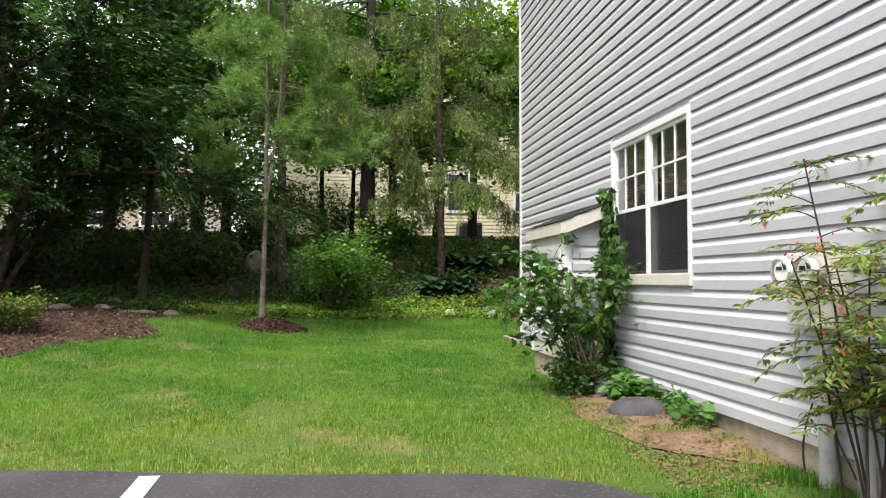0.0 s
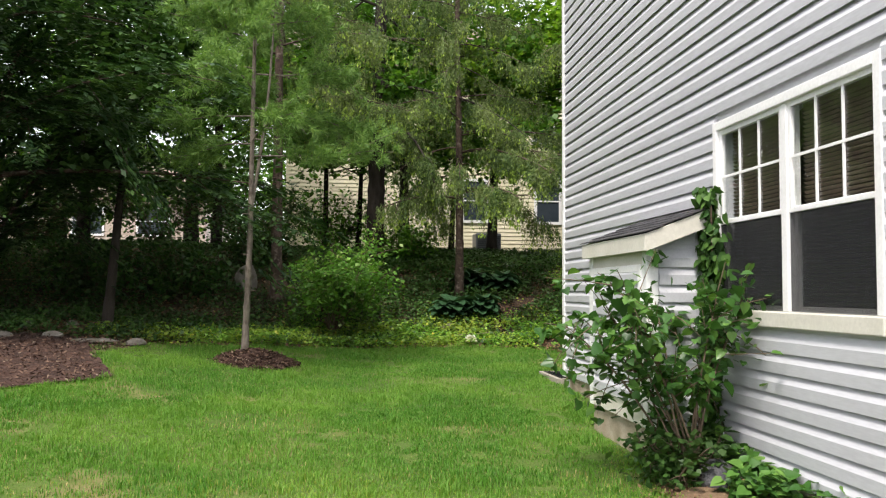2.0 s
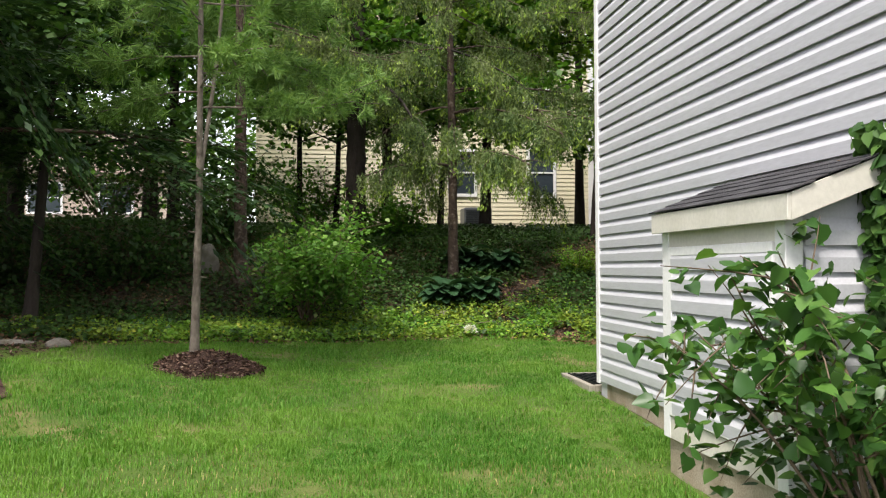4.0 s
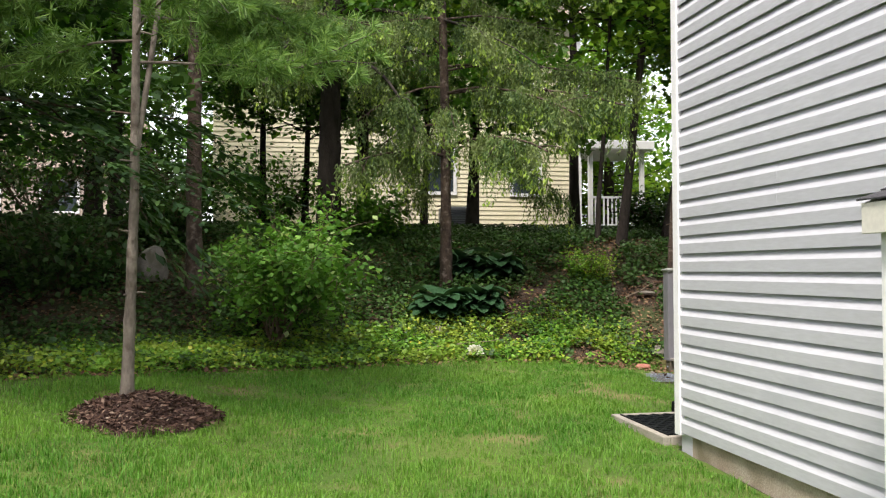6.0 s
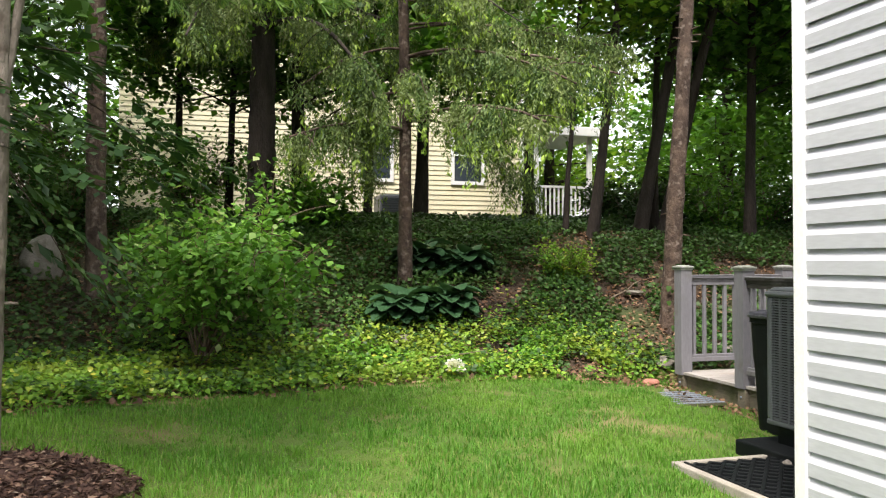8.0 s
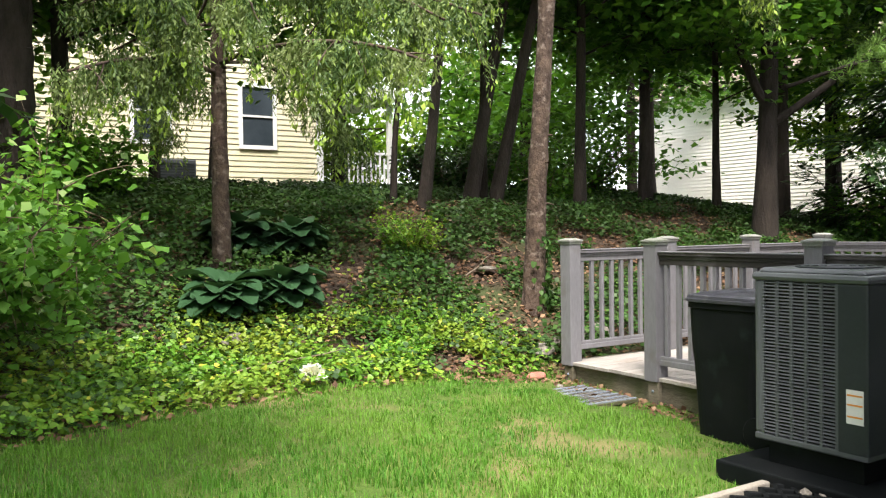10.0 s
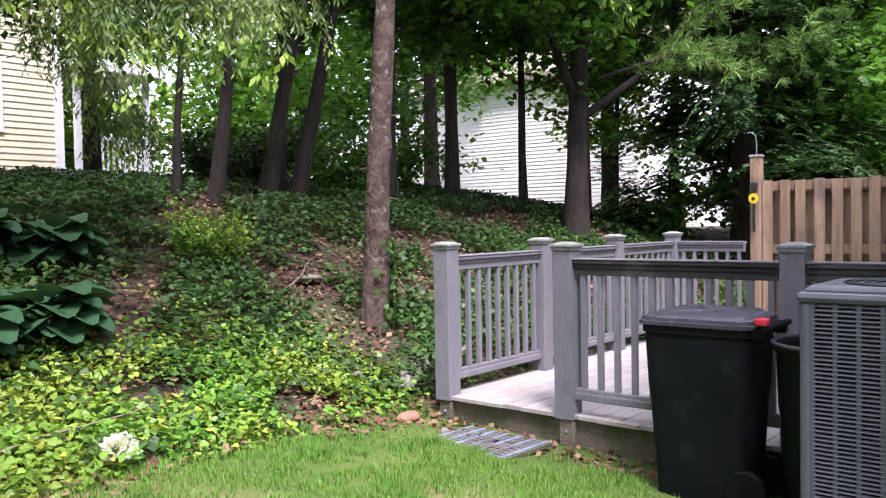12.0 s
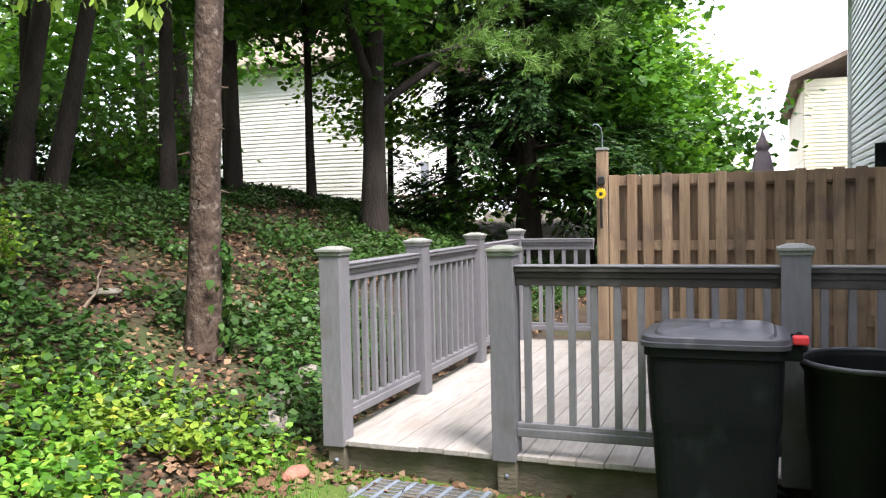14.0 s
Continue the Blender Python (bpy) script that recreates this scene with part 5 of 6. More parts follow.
def nandina(x, y, seed, canes):
    """Thin canes with flat compound leaves of narrow leaflets towards the top."""
    rng = np.random.default_rng(seed)
    z = float(gz(x, y)) - 0.02
    s = thing("nandina_bush", x, y, z, "airy nandina shrub with narrow red-tinged leaves and berries", "shrub")
    tubes, base, along = [], [], []
    for k in range(canes):
        az = k * 2.399 + rng.normal() * 0.3
        top = rng.uniform(1.15, 1.85)
        ln = curve_pts((rng.normal() * 0.06, rng.normal() * 0.07, 0), (math.cos(az) * 0.12, math.sin(az) * 0.14, 1), top, 9, (math.cos(az) * 0.16, math.sin(az) * 0.2, 0), rng, 0.08)
        tubes.append((ln, np.linspace(0.0075, 0.004, 10), 6))
        for q in range(17):
            u = rng.uniform(0.22, 1.0) ** 0.75
            p, _ = sample(ln, np.array([min(u, 0.99)]))
            a2 = rng.uniform(0, 6.283)
            fr = curve_pts(p[0], (math.cos(a2), math.sin(a2), rng.uniform(0.1, 0.7)), rng.uniform(0.16, 0.30) + 0.12 * u, 6, (0, 0, -0.9), rng, 0.08)
            tubes.append((fr, np.linspace(0.0035, 0.0012, 7), 4))
            for w in range(2, 7):
                d = fr[w] - fr[w - 1]
                d /= np.linalg.norm(d)
                side = np.cross(d, (0, 0, 1.0))
                for sg in (-1, 1):
                    m = rng.integers(2, 6)
                    for j in range(m):
                        base.append(fr[w] + side * sg * 0.021 * j)
                        along.append(d * rng.uniform(0.3, 1.0) + side * sg * rng.uniform(0.4, 1.0) + np.array([0, 0, rng.uniform(-0.45, 0.1)]))
    n = len(base)
    part("cane", tubes_mesh("canes", tubes, M_BARKD), None, s, "thin dark canes")
    part("foliage", blades("leaflets", np.array(base), np.array(along), np.array([[0, 0, 1.0]]) + rng.normal(size=(n, 3)) * 0.35, 0.05 * rng.uniform(0.6, 1.25, n), M_NANDINA, KITE, KITE_F, 0.55), None, s)


nandina(3.3, 3.8, 7, 10)
shrub("boxwood_bush", -3.1, 10.6, "clipped yellow-green boxwood bush on mulch", "shrub", 9, 40, 0.9, 0.62, 0.045, 5000, M_BOX, low=0.35, spread=0.05, sub=6)
shrub("holly_bush", 8.35, 22.3, "round dark bush behind the bank", "shrub", 10, 40, 0.9, 1.2, 0.09, 4500, M_IVYD, low=0.3, spread=0.12, sub=5)
for k, (x, y, s) in enumerate([(-3.4, 17.4, 1.2), (-1.9, 17.6, 1.2), (-5.8, 17.5, 1.6), (-0.9, 19.6, 1.2), (2.2, 20.6, 1.0), (-7.5, 15.8, 1.5), (14.5, 18.6, 1.0), (9.3, 21.0, 0.9), (-5.5, 20.5, 2.2), (-3.2, 21.5, 2.3), (-1.2, 22.3, 2.2), (-8.0, 19.0, 2.4), (-9.5, 22, 2.6), (0.6, 23.5, 2.0), (-6.5, 23.5, 2.6), (11.2, 22.0, 1.5)]):
    shrub("understory_shrub", x, y, "dark leafy understory shrub under the trees", "shrub", 200 + k, 22, 0.6, s, 0.10, 2500, M_IVYD if x < 0 else M_MAPLE, low=0.15, spread=0.16, sub=7)["group"] = "understory shrubs"
shrub("spirea_bush", 5.35, 18.7, "small yellow-green shrub on the bank", "shrub", 20, 20, 0.7, 0.5, 0.05, 2200, M_IVYL, low=0.2, spread=0.07)


def hosta(x, y, seed, n, size):
    rng = np.random.default_rng(seed)
    h = thing("hosta_plant", x, y, float(gz(x, y)), "large blue-green hosta clump on the bank", "plant", "hostas on the bank")
    nu, nv = 7, 5
    for k in range(n):
        az = k * 2.399
        ring = (k / n) ** 0.6
        L = size * rng.uniform(0.8, 1.15)
        el = 1.25 - 0.95 * ring
        v = []
        for i in range(nu):
            u = i / (nu - 1)
            w = L * 0.36 * math.sin(math.pi * min(u * 0.86 + 0.09, 1)) ** 0.7
            a = el - 1.5 * u * u
            r0 = L * (0.15 + 0.9 * (math.sin(el) * 0 + u) * math.cos(el * (1 - u * 0.7)))
            z = L * (0.75 * math.sin(el) + 0.55 * (u * math.sin(el) - 0.75 * u * u))
            for j in range(nv):
                q = j / (nv - 1) * 2 - 1
                v.append((math.cos(az) * r0 - math.sin(az) * w * q, math.sin(az) * r0 + math.cos(az) * w * q, z + abs(q) * w * 0.35 + 0.006 * math.sin(j * 3.0)))
        f = [(i * nv + j, (i + 1) * nv + j, (i + 1) * nv + j + 1, i * nv + j + 1) for i in range(nu - 1) for j in range(nv - 1)]
        me = mesh_np("leaf", np.array(v), np.array(f), M_HOSTA)
        for p in me.polygons:
            p.use_smooth = True
        part("leaf", me, None, h)
    part("stalk", tubes_mesh("stalks", [([(0, 0, -0.02), (math.cos(k) * 0.06, math.sin(k) * 0.06, size * 0.5)], 0.006) for k in range(8)], M_HOSTA), None, h)


hosta(2.82, 17.5, 1, 40, 0.39)
hosta(3.38, 17.6, 2, 40, 0.39)
hosta(3.95, 18.75, 3, 34, 0.40)
hosta(3.4, 18.85, 4, 30, 0.38)

# ---- ground cover, grass, litter ----
rng = np.random.default_rng(77)


def scatter_xy(n, x0, x1, y0, y1, keep):
    x, y = rng.uniform(x0, x1, n), rng.uniform(y0, y1, n)
    k = keep(x, y)
    return x[k], y[k]


def cover(name, x, y, size, material, label, height, flat=0.35, shape=HEART, faces=HEART_F, category="ground cover", wide=1.0):
    n = len(x)
    p = np.stack([x, y, gz(x, y) + rng.uniform(0.0, 1.0, n) * height], 1)
    al = unit(rng, n) * np.array([1, 1, 0.35])
    up = np.array([[0, -0.25, 1.0]]) + rng.normal(size=(n, 3)) * flat
    return solid(name, blades(name, p, al, up, size * rng.uniform(0.6, 1.25, n), material, shape, faces, wide), None, label, category, "stuff")


def clump(x, y, f, s=0.0):
    return np.array([noise.noise((a * f, b * f, s)) for a, b in zip(x, y)])


# lit strip along the bank foot, where paler leaves carry the light as colour
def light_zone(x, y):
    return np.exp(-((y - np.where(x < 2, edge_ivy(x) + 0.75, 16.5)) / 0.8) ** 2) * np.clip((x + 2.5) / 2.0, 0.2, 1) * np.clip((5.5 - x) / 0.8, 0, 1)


# yellow-green leaves, brightened in colour for the light on the bank foot
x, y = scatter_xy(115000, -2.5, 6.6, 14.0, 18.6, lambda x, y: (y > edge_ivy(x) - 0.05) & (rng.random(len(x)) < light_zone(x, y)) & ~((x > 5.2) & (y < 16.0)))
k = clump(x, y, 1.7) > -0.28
cover("ivy_light", x[k], y[k], 0.043, M_IVYL, "light green and yellow groundcover, light on the bank foot partly in its colour", 0.15, 0.5)
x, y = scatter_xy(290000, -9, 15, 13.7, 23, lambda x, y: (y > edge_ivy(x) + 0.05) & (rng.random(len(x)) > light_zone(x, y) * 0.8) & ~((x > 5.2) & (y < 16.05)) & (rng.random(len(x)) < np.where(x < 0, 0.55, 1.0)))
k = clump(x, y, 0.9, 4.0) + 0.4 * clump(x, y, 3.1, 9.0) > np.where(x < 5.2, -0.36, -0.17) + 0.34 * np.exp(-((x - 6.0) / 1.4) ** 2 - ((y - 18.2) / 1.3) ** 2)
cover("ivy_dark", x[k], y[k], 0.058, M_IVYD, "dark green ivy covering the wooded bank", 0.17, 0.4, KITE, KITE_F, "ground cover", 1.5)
x, y = scatter_xy(60000, -9, 14, 13.7, 22, lambda x, y: (y > edge_ivy(x) - 0.1) & ~((x > 5.25) & (x < 9.1) & (y < 15.95)))
cover("leaf_litter", x, y, 0.055, M_DRYLEAF, "brown fallen leaves on the bank", 0.03, 0.3, KITE, KITE_F, "leaf litter", 1.3)
x, y = scatter_xy(3600, 2.85, 3.47, 4.9, 8.0, lambda x, y: (x > 3.2 + 0.08 * np.sin(y * 5) + 0.12 * (y < 6.9)) & ((x - 3.2) ** 2 + (y - 6.55) ** 2 > 0.06) & ((x - 3.2) ** 2 + (y - 7.42) ** 2 > 0.04) & (y > 5.65) & (rng.random(len(x)) < np.clip((y - 5.4) / 1.5, 0.25, 1)))
cover("wall_ivy", x, y, 0.075, M_WALLIVY, "green ivy spreading along the foundation", 0.17)
x, y = scatter_xy(2600, 2.7, 3.46, 4.4, 7.6, lambda x, y: x > 2.7)
cover("dirt_leaves", x, y, 0.03, M_DRYLEAF, "dry leaf bits on bare dirt", 0.02, 0.3, KITE, KITE_F, "leaf litter")
x, y = scatter_xy(1500, 4.2, 5.3, 13.9, 16.4, lambda x, y: (x > 4.95) | (y > 15.8))
cover("deck_litter", x, y, 0.05, M_DRYLEAF, "brown fallen leaves along the deck edge", 0.025, 0.3, KITE, KITE_F, "leaf litter", 1.3)
# climbing ivy beside the window
n = 900
z = rng.uniform(-0.1, 1.78, n)
p = np.stack([3.47 - rng.random(n) * 0.09, 7.98 + (rng.normal(size=n) * 0.075 + 0.05 * np.sin(z * 4)), z], 1)
ivy = thing("climbing_ivy", 3.47, 8.0, -0.1, "dark ivy climbing the wall beside the window", "ivy")
part("stem", tubes_mesh("stems", [(curve_pts((-0.01, 0.02 * q, 0), (0, 0.02, 1), 1.75, 8, (0, 0, 0), rng, 0.1), 0.007) for q in range(4)], M_STEM), None, ivy)
part("foliage", blades("leaves", p - np.array([3.47, 8.0, -0.1]), np.array([[0, 0, -1.0]]) + rng.normal(size=(n, 3)) * 0.5, np.array([[-1.0, 0, 0.5]]) + rng.normal(size=(n, 3)) * 0.35, 0.075 * rng.uniform(0.6, 1.2, n), M_IVYD, HEART, HEART_F), None, ivy)


def grass_keep(x, y):
    bare = clump(x, y, 1.1, 3.0)
    near_edge = (y - edge_asphalt(x)) < 0.5
    k = (y > edge_asphalt(x) + 0.0) & (y < edge_ivy(x) + 0.12) & (x > edge_mulch(y)) & ~((x > 3.42) & (y < 12.02))
    k &= ~((x > 2.9) & (y < 8.05) & (rng.random(len(x)) < np.where((y < 6.0) | (x < 3.05), np.where(clump(x, y, 3.0, 8.0) > -0.05, 0.25, 0.85), 0.9))) & ~((x > 3.0) & (y > 8.0) & (y < 9.5))
    k &= ~((x > 3.4) & (x < 4.1) & (y > 12.05) & (y < 13.1)) & ~((x > 4.05) & (x < 5.0) & (y > 12.4) & (y < 13.4)) & ~((np.abs(x - 4.98) < 0.24) & (np.abs(y - 15.2) < 0.34)) & (x < 5.3) & ~((x > 4.95) & (y < 15.95) & (rng.random(len(x)) < 0.8))
    k &= ((x + 0.15) ** 2 + (y - 12.95) ** 2 > 0.42 ** 2)
    for px, py, pr in ((0.42, 12.75, 0.14), (0.2, 12.45, 0.1), (2.72, 11.7, 0.16), (4.05, 15.35, 0.17), (4.75, 14.75, 0.2), (3.2, 15.3, 0.1), (2.3, 13.9, 0.12)):
        k &= ((x - px) ** 2 + (y - py) ** 2 > (pr * (1 + 0.5 * np.sin(5 * np.arctan2(y - py, x - px) + px * 9))) ** 2) | (rng.random(len(x)) < 0.12)
    return k & (rng.random(len(x)) < np.where(bare > 0.36, 0.3, np.where(bare > 0.26, 0.6, 1.0)) * np.where(clump(x, y, 2.7, 6.0) > 0.42, 0.5, 1.0) * np.where(near_edge, 0.75, 1.0))


def dry_keep(x, y):
    e = y - edge_asphalt(x)
    fringe = np.where(e < 0.5, np.clip(1 - e / 0.5, 0, 1) ** 2, 0.0)
    return (e > -0.02) & (x < 3.3) & (rng.random(len(x)) < np.maximum(fringe, np.where(clump(x, y, 1.1, 3.0) > 0.3, 0.4, 0.05))) & grass_keep(x, y)


def grass(n, x0, x1, y0, y1, h, w, name, material=M_GRASS, label="fresh green lawn grass", keep=grass_keep):
    x, y = scatter_xy(n, x0, x1, y0, y1, keep)
    m = len(x)
    hh = h * rng.uniform(0.5, 1.3, m) * (1 + 0.7 * clump(x, y, 1.6, 1.0) + 0.9 * clump(x, y, 6.0, 2.0))
    a = rng.uniform(0, 6.283, m)
    d = np.stack([np.cos(a), np.sin(a), np.zeros(m)], 1)
    side = np.stack([-np.sin(a), np.cos(a), np.zeros(m)], 1) * w
    b = np.stack([x, y, gz(x, y) - 0.004], 1)
    ln = rng.uniform(0.15, 0.75, m)[:, None]
    mid = b + d * (ln * hh[:, None] * 0.35) + np.array([[0, 0, 1]]) * (hh * 0.62)[:, None]
    tip = b + d * (ln * hh[:, None]) + np.array([[0, 0, 1]]) * (hh * (1.05 - 0.4 * ln[:, 0]))[:, None]
    v = np.stack([b - side, b + side, mid + side * 0.7, mid - side * 0.7, tip], 1).reshape(-1, 3)
    o = (np.arange(m) * 5)[:, None]
    f = np.concatenate([np.array([[0, 1, 2]]) + o, np.array([[0, 2, 3]]) + o, np.array([[3, 2, 4]]) + o])
    return solid(name, mesh_np(name, v, f, material), None, label, "grass", "stuff")


# share of dry, painted-sunlit blades, growing towards the asphalt
def front_share(x, y):
    return np.clip((8.4 - y + 1.2 * clump(x, y, 0.8, 5.0)) / 3.0, 0, 1)


grass(240000, -2.6, 3.5, 4.6, 10.5, 0.037, 0.0026, "lawn_grass_front", keep=lambda x, y: grass_keep(x, y) & (rng.random(len(x)) > 0.75 * front_share(x, y)))
grass(110000, -2.6, 3.5, 4.6, 9.0, 0.036, 0.0026, "lawn_grass_pale", M_GRASSY, "yellow-green lawn grass, drier and painted sunlit towards the asphalt", lambda x, y: grass_keep(x, y) & (rng.random(len(x)) < front_share(x, y)))
grass(230000, -2.2, 5.35, 9.6, 16.2, 0.043, 0.0026, "lawn_grass_back")
grass(26000, 2.0, 3.46, 2.8, 4.6, 0.05, 0.0032, "lawn_grass_corner")
grass(90000, -4, 3.4, 4.6, 10.5, 0.034, 0.003, "dry_grass", M_STRAW, "straw-coloured dry grass at the lawn edge", dry_keep)
grass(30000, -8, -2.2, 5.2, 12, 0.06, 0.0045, "lawn_grass_side")

# mulch chips on the bed and the mound
x, y = scatter_xy(20000, -6, -1.3, 7, 13.6, lambda x, y: x < edge_mulch(y))
cover("mulch_chips", x, y, 0.05, M_CHIP, "loose dark bark chips on the mulch bed", 0.06, 0.5, KITE, KITE_F, "mulch", 0.6)
mound = thing("mulch_mound", -0.2, 12.95, float(gz(-0.2, 12.95)) - 0.02, "low mound of dark bark mulch around the pine", "mulch mound")
a, q = np.meshgrid(np.linspace(0, 2 * np.pi, 33)[:-1], np.linspace(0, 1, 12), indexing="ij")
rr = q * (0.56 + 0.05 * np.sin(a * 3) + 0.03 * np.sin(a * 7))
zz = 0.19 * (1 - q ** 1.6) ** 1.0 + 0.01 * np.sin(a * 5 + q * 9) - 0.02 * q
v = np.stack([rr * np.cos(a), rr * np.sin(a), zz], -1).reshape(-1, 3)
i, j = np.arange(32)[:, None], np.arange(11)[None]
f = np.stack([i * 12 + j, i * 12 + j + 1, ((i + 1) % 32) * 12 + j + 1, ((i + 1) % 32) * 12 + j], -1).reshape(-1, 4)
part("mound_body", mesh_np("heap", v, f[:, ::-1], M_MULCH), None, mound)
n = 3800
a, q = rng.uniform(0, 6.283, n), np.sqrt(rng.random(n))
p = np.stack([q * 0.6 * np.cos(a), q * 0.6 * np.sin(a), 0.192 * (1 - q ** 1.6) + rng.random(n) * 0.012 - 0.004], 1)
part("chip_cover", blades("chips", p, unit(rng, n) * np.array([1, 1, 0.3]), np.array([[0, 0, 1.0]]) + rng.normal(size=(n, 3)) * 0.5, 0.045 * rng.uniform(0.5, 1.3, n), M_CHIP, KITE, KITE_F, 0.6), None, mound)


# ---- houses around ----
def lap_wall(axis, at, a0, a1, z0, z1, material, face, c=0.125):
    """Clapboards of a far wall as one mesh; face: the side that it looks to."""
    v, f = [], []
    n = int((z1 - z0) / c)
    for k in range(n):
        z = z0 + k * c
        pr = [(0.0, 0.0), (0.022, 0.0), (0.004, c)]
        for s in (a0, a1):
            for d, h in pr:
                v.append((at + face * d, s, z + h) if axis == "x" else (s, at + face * d, z + h))
        o = k * 6
        f += [(o, o + 1, o + 4, o + 3), (o + 1, o + 2, o + 5, o + 4)]
    me = mesh_np("siding", np.array(v), np.array(f), material)
    me.shade_flat()
    return me


def far_window(parent, axis, at, face, a0, a1, z0, z1):
    def bx(u0, u1, h0, h1, d0, d1):
        d0, d1 = sorted((at + face * d0, at + face * d1))
        return box(d0, d1, u0, u1, h0, h1) if axis == "x" else box(u0, u1, d0, d1, h0, h1)
    o = (parent.location.x, parent.location.y, parent.location.z)
    fr = bmesh.new()
    t = 0.09
    for u0, u1, h0, h1 in ((a0 - t, a0, z0 - t, z1 + t), (a1, a1 + t, z0 - t, z1 + t), (a0, a1, z1, z1 + t), (a0, a1, z0 - t, z0), (a0, a1, (z0 + z1) / 2 - 0.02, (z0 + z1) / 2 + 0.025)):
        d0, d1 = sorted((at, at + face * 0.06))
        add_box(fr, *((d0, d1, u0, u1) if axis == "x" else (u0, u1, d0, d1)), h0, h1)
    w = part("window", fr, M_WHITE, parent, "white framed window")
    part("pane", bx(a0, a1, z0, z1, 0.026, 0.034), M_FARGLASS, w, "dark glass")
    return w


M_FARGLASS = surface("dark window glass", (0.03, 0.04, 0.05), (0.06, 0.075, 0.09), 1, 20, 0.08, 0.0, spec=0.6)


def house(name, label, x0, x1, y0, y1, z0, z1, rise, material, sides, ridge="x", roof=M_ROOFFAR):
    h = new(name)
    tagged(h, label, "house")
    part("wall", box(x0, x1, y0, y1, z0 - 1.5, z1), material, h)
    for axis, at, a0, a1, face in sides:
        part("siding", lap_wall(axis, at, a0, a1, z0, z1, material, face), None, h)
    part("roof", gable_roof(x0, x1, y0, y1, z1 + 0.1, rise, 0.4, roof, ridge), None, h, "brown shingle roof")
    return h


yh = house("yellow_house", "pale yellow clapboard house behind the trees", -1.0, 9.0, 29.0, 38.0, 2.35, 8.2, 2.8, M_YELLOW, [("y", 29.0, -1.0, 8.9, -1)])
part("footing", box(-1.0, 9.0, 28.985, 29.3, 1.2, 2.34), M_FOUND, yh, "stained foundation")
part("corner_trim", box(8.88, 9.04, 28.94, 29.1, 2.2, 8.2), M_WHITE, yh)
for a0, a1, z0, z1 in ((7.05, 7.78, 3.33, 4.66), (4.66, 5.36, 3.35, 4.6), (6.95, 7.6, 5.95, 7.1), (4.3, 4.95, 5.95, 7.1)):
    far_window(yh, "y", 29.0, -1, a0, a1, z0, z1)
porch = new("porch")
tagged(porch, "small white porch with railing on the yellow house", "porch")
part("floor", box(9.05, 10.85, 28.6, 31, 2.1, 2.3), M_WHITE, porch)
part("base", box(9.1, 10.8, 28.7, 30.9, 1.4, 2.1), M_FOUND, porch)
part("canopy", box(8.95, 11.0, 28.4, 31, 4.55, 4.8, 0.02), M_WHITE, porch)
for x in (9.15, 10.68):
    part("column", box(x, x + 0.12, 28.65, 28.77, 2.3, 4.55, 0.01), M_WHITE, porch)
part("top_rail", box(9.27, 10.68, 28.68, 28.74, 3.2, 3.26), M_WHITE, porch)
part("bottom_rail", box(9.27, 10.68, 28.68, 28.74, 2.42, 2.48), M_WHITE, porch)
bal = mesh_bm("baluster", box(-0.02, 0.02, 28.69, 28.73, 2.48, 3.2), M_WHITE)
for k in range(11):
    ob = part("baluster", bal, None, porch)
    ob.location.x = 9.36 + k * 0.122
far_ac = thing("air_conditioner", 4.9, 28.0, 2.02, "grey outdoor air conditioner beside the yellow house", "air conditioner")
part("cabinet", box(0, 0.8, 0, 0.75, 0, 0.85, 0.03), M_ACGREY, far_ac)
for k in range(12):
    part("louvre", box(0.05, 0.75, -0.012, 0.0, 0.08 + k * 0.06, 0.11 + k * 0.06), M_ACDARK, far_ac)
lh = house("tan_house", "tan house with a brown roof beyond the woods", -18, -5.6, 42, 50, 2.6, 5.2, 2.6, M_TANSIDE, [("y", 42, -18, -5.6, -1)])
for a in (-8.6, -11.5, -14.5):
    far_window(lh, "y", 42, -1, a, a + 1.3, 3.6, 4.8)
rh = house("cream_house", "cream clapboard house beyond the deck", 25, 34, 24.3, 34, 0.9, 6.2, 2.6, M_CREAMSIDE, [("x", 25, 24.3, 34, -1), ("y", 24.3, 25, 34, -1)], "y")
for a in (27.1, 30.5):
    far_window(rh, "y", 24.3, -1, a, a + 0.8, 1.9, 3.1)
part("corner_trim", box(24.96, 25.06, 24.24, 24.34, 0.9, 6.2), M_WHITE, rh)
fd = new("far_deck")
tagged(fd, "brown wooden deck railing at the cream house", "deck")
part("floor", box(22.6, 27.5, 21.8, 24.2, 0.75, 0.9), M_FENCE, fd)
part("post", box(22.65, 22.75, 21.8, 21.9, 0.3, 1.95), M_FENCE, fd)
part("post", box(22.65, 22.75, 24.1, 24.2, 0.3, 1.95), M_FENCE, fd)
part("top_rail", box(22.65, 22.75, 21.9, 24.1, 1.8, 1.88), M_FENCE, fd)
part("bottom_rail", box(22.67, 22.73, 21.9, 24.1, 1.05, 1.1), M_FENCE, fd)
bal = mesh_bm("baluster", box(22.68, 22.72, -0.02, 0.02, 1.1, 1.8), M_FENCE)
for k in range(14):
    ob = part("baluster", bal, None, fd)
    ob.location.y = 22.02 + k * 0.15
house("row_house", "pale clapboard row house beyond the fence", 30, 44, 2, 12.35, 0.2, 5.3, 2.4, M_YELLOW, [("y", 12.35, 30, 44, 1), ("x", 30, 2, 12.35, -1)])
umb = thing("patio_umbrella", 11.5, 13.66, float(gz(11.5, 13.66)), "closed mauve patio umbrella beyond the fence", "umbrella")
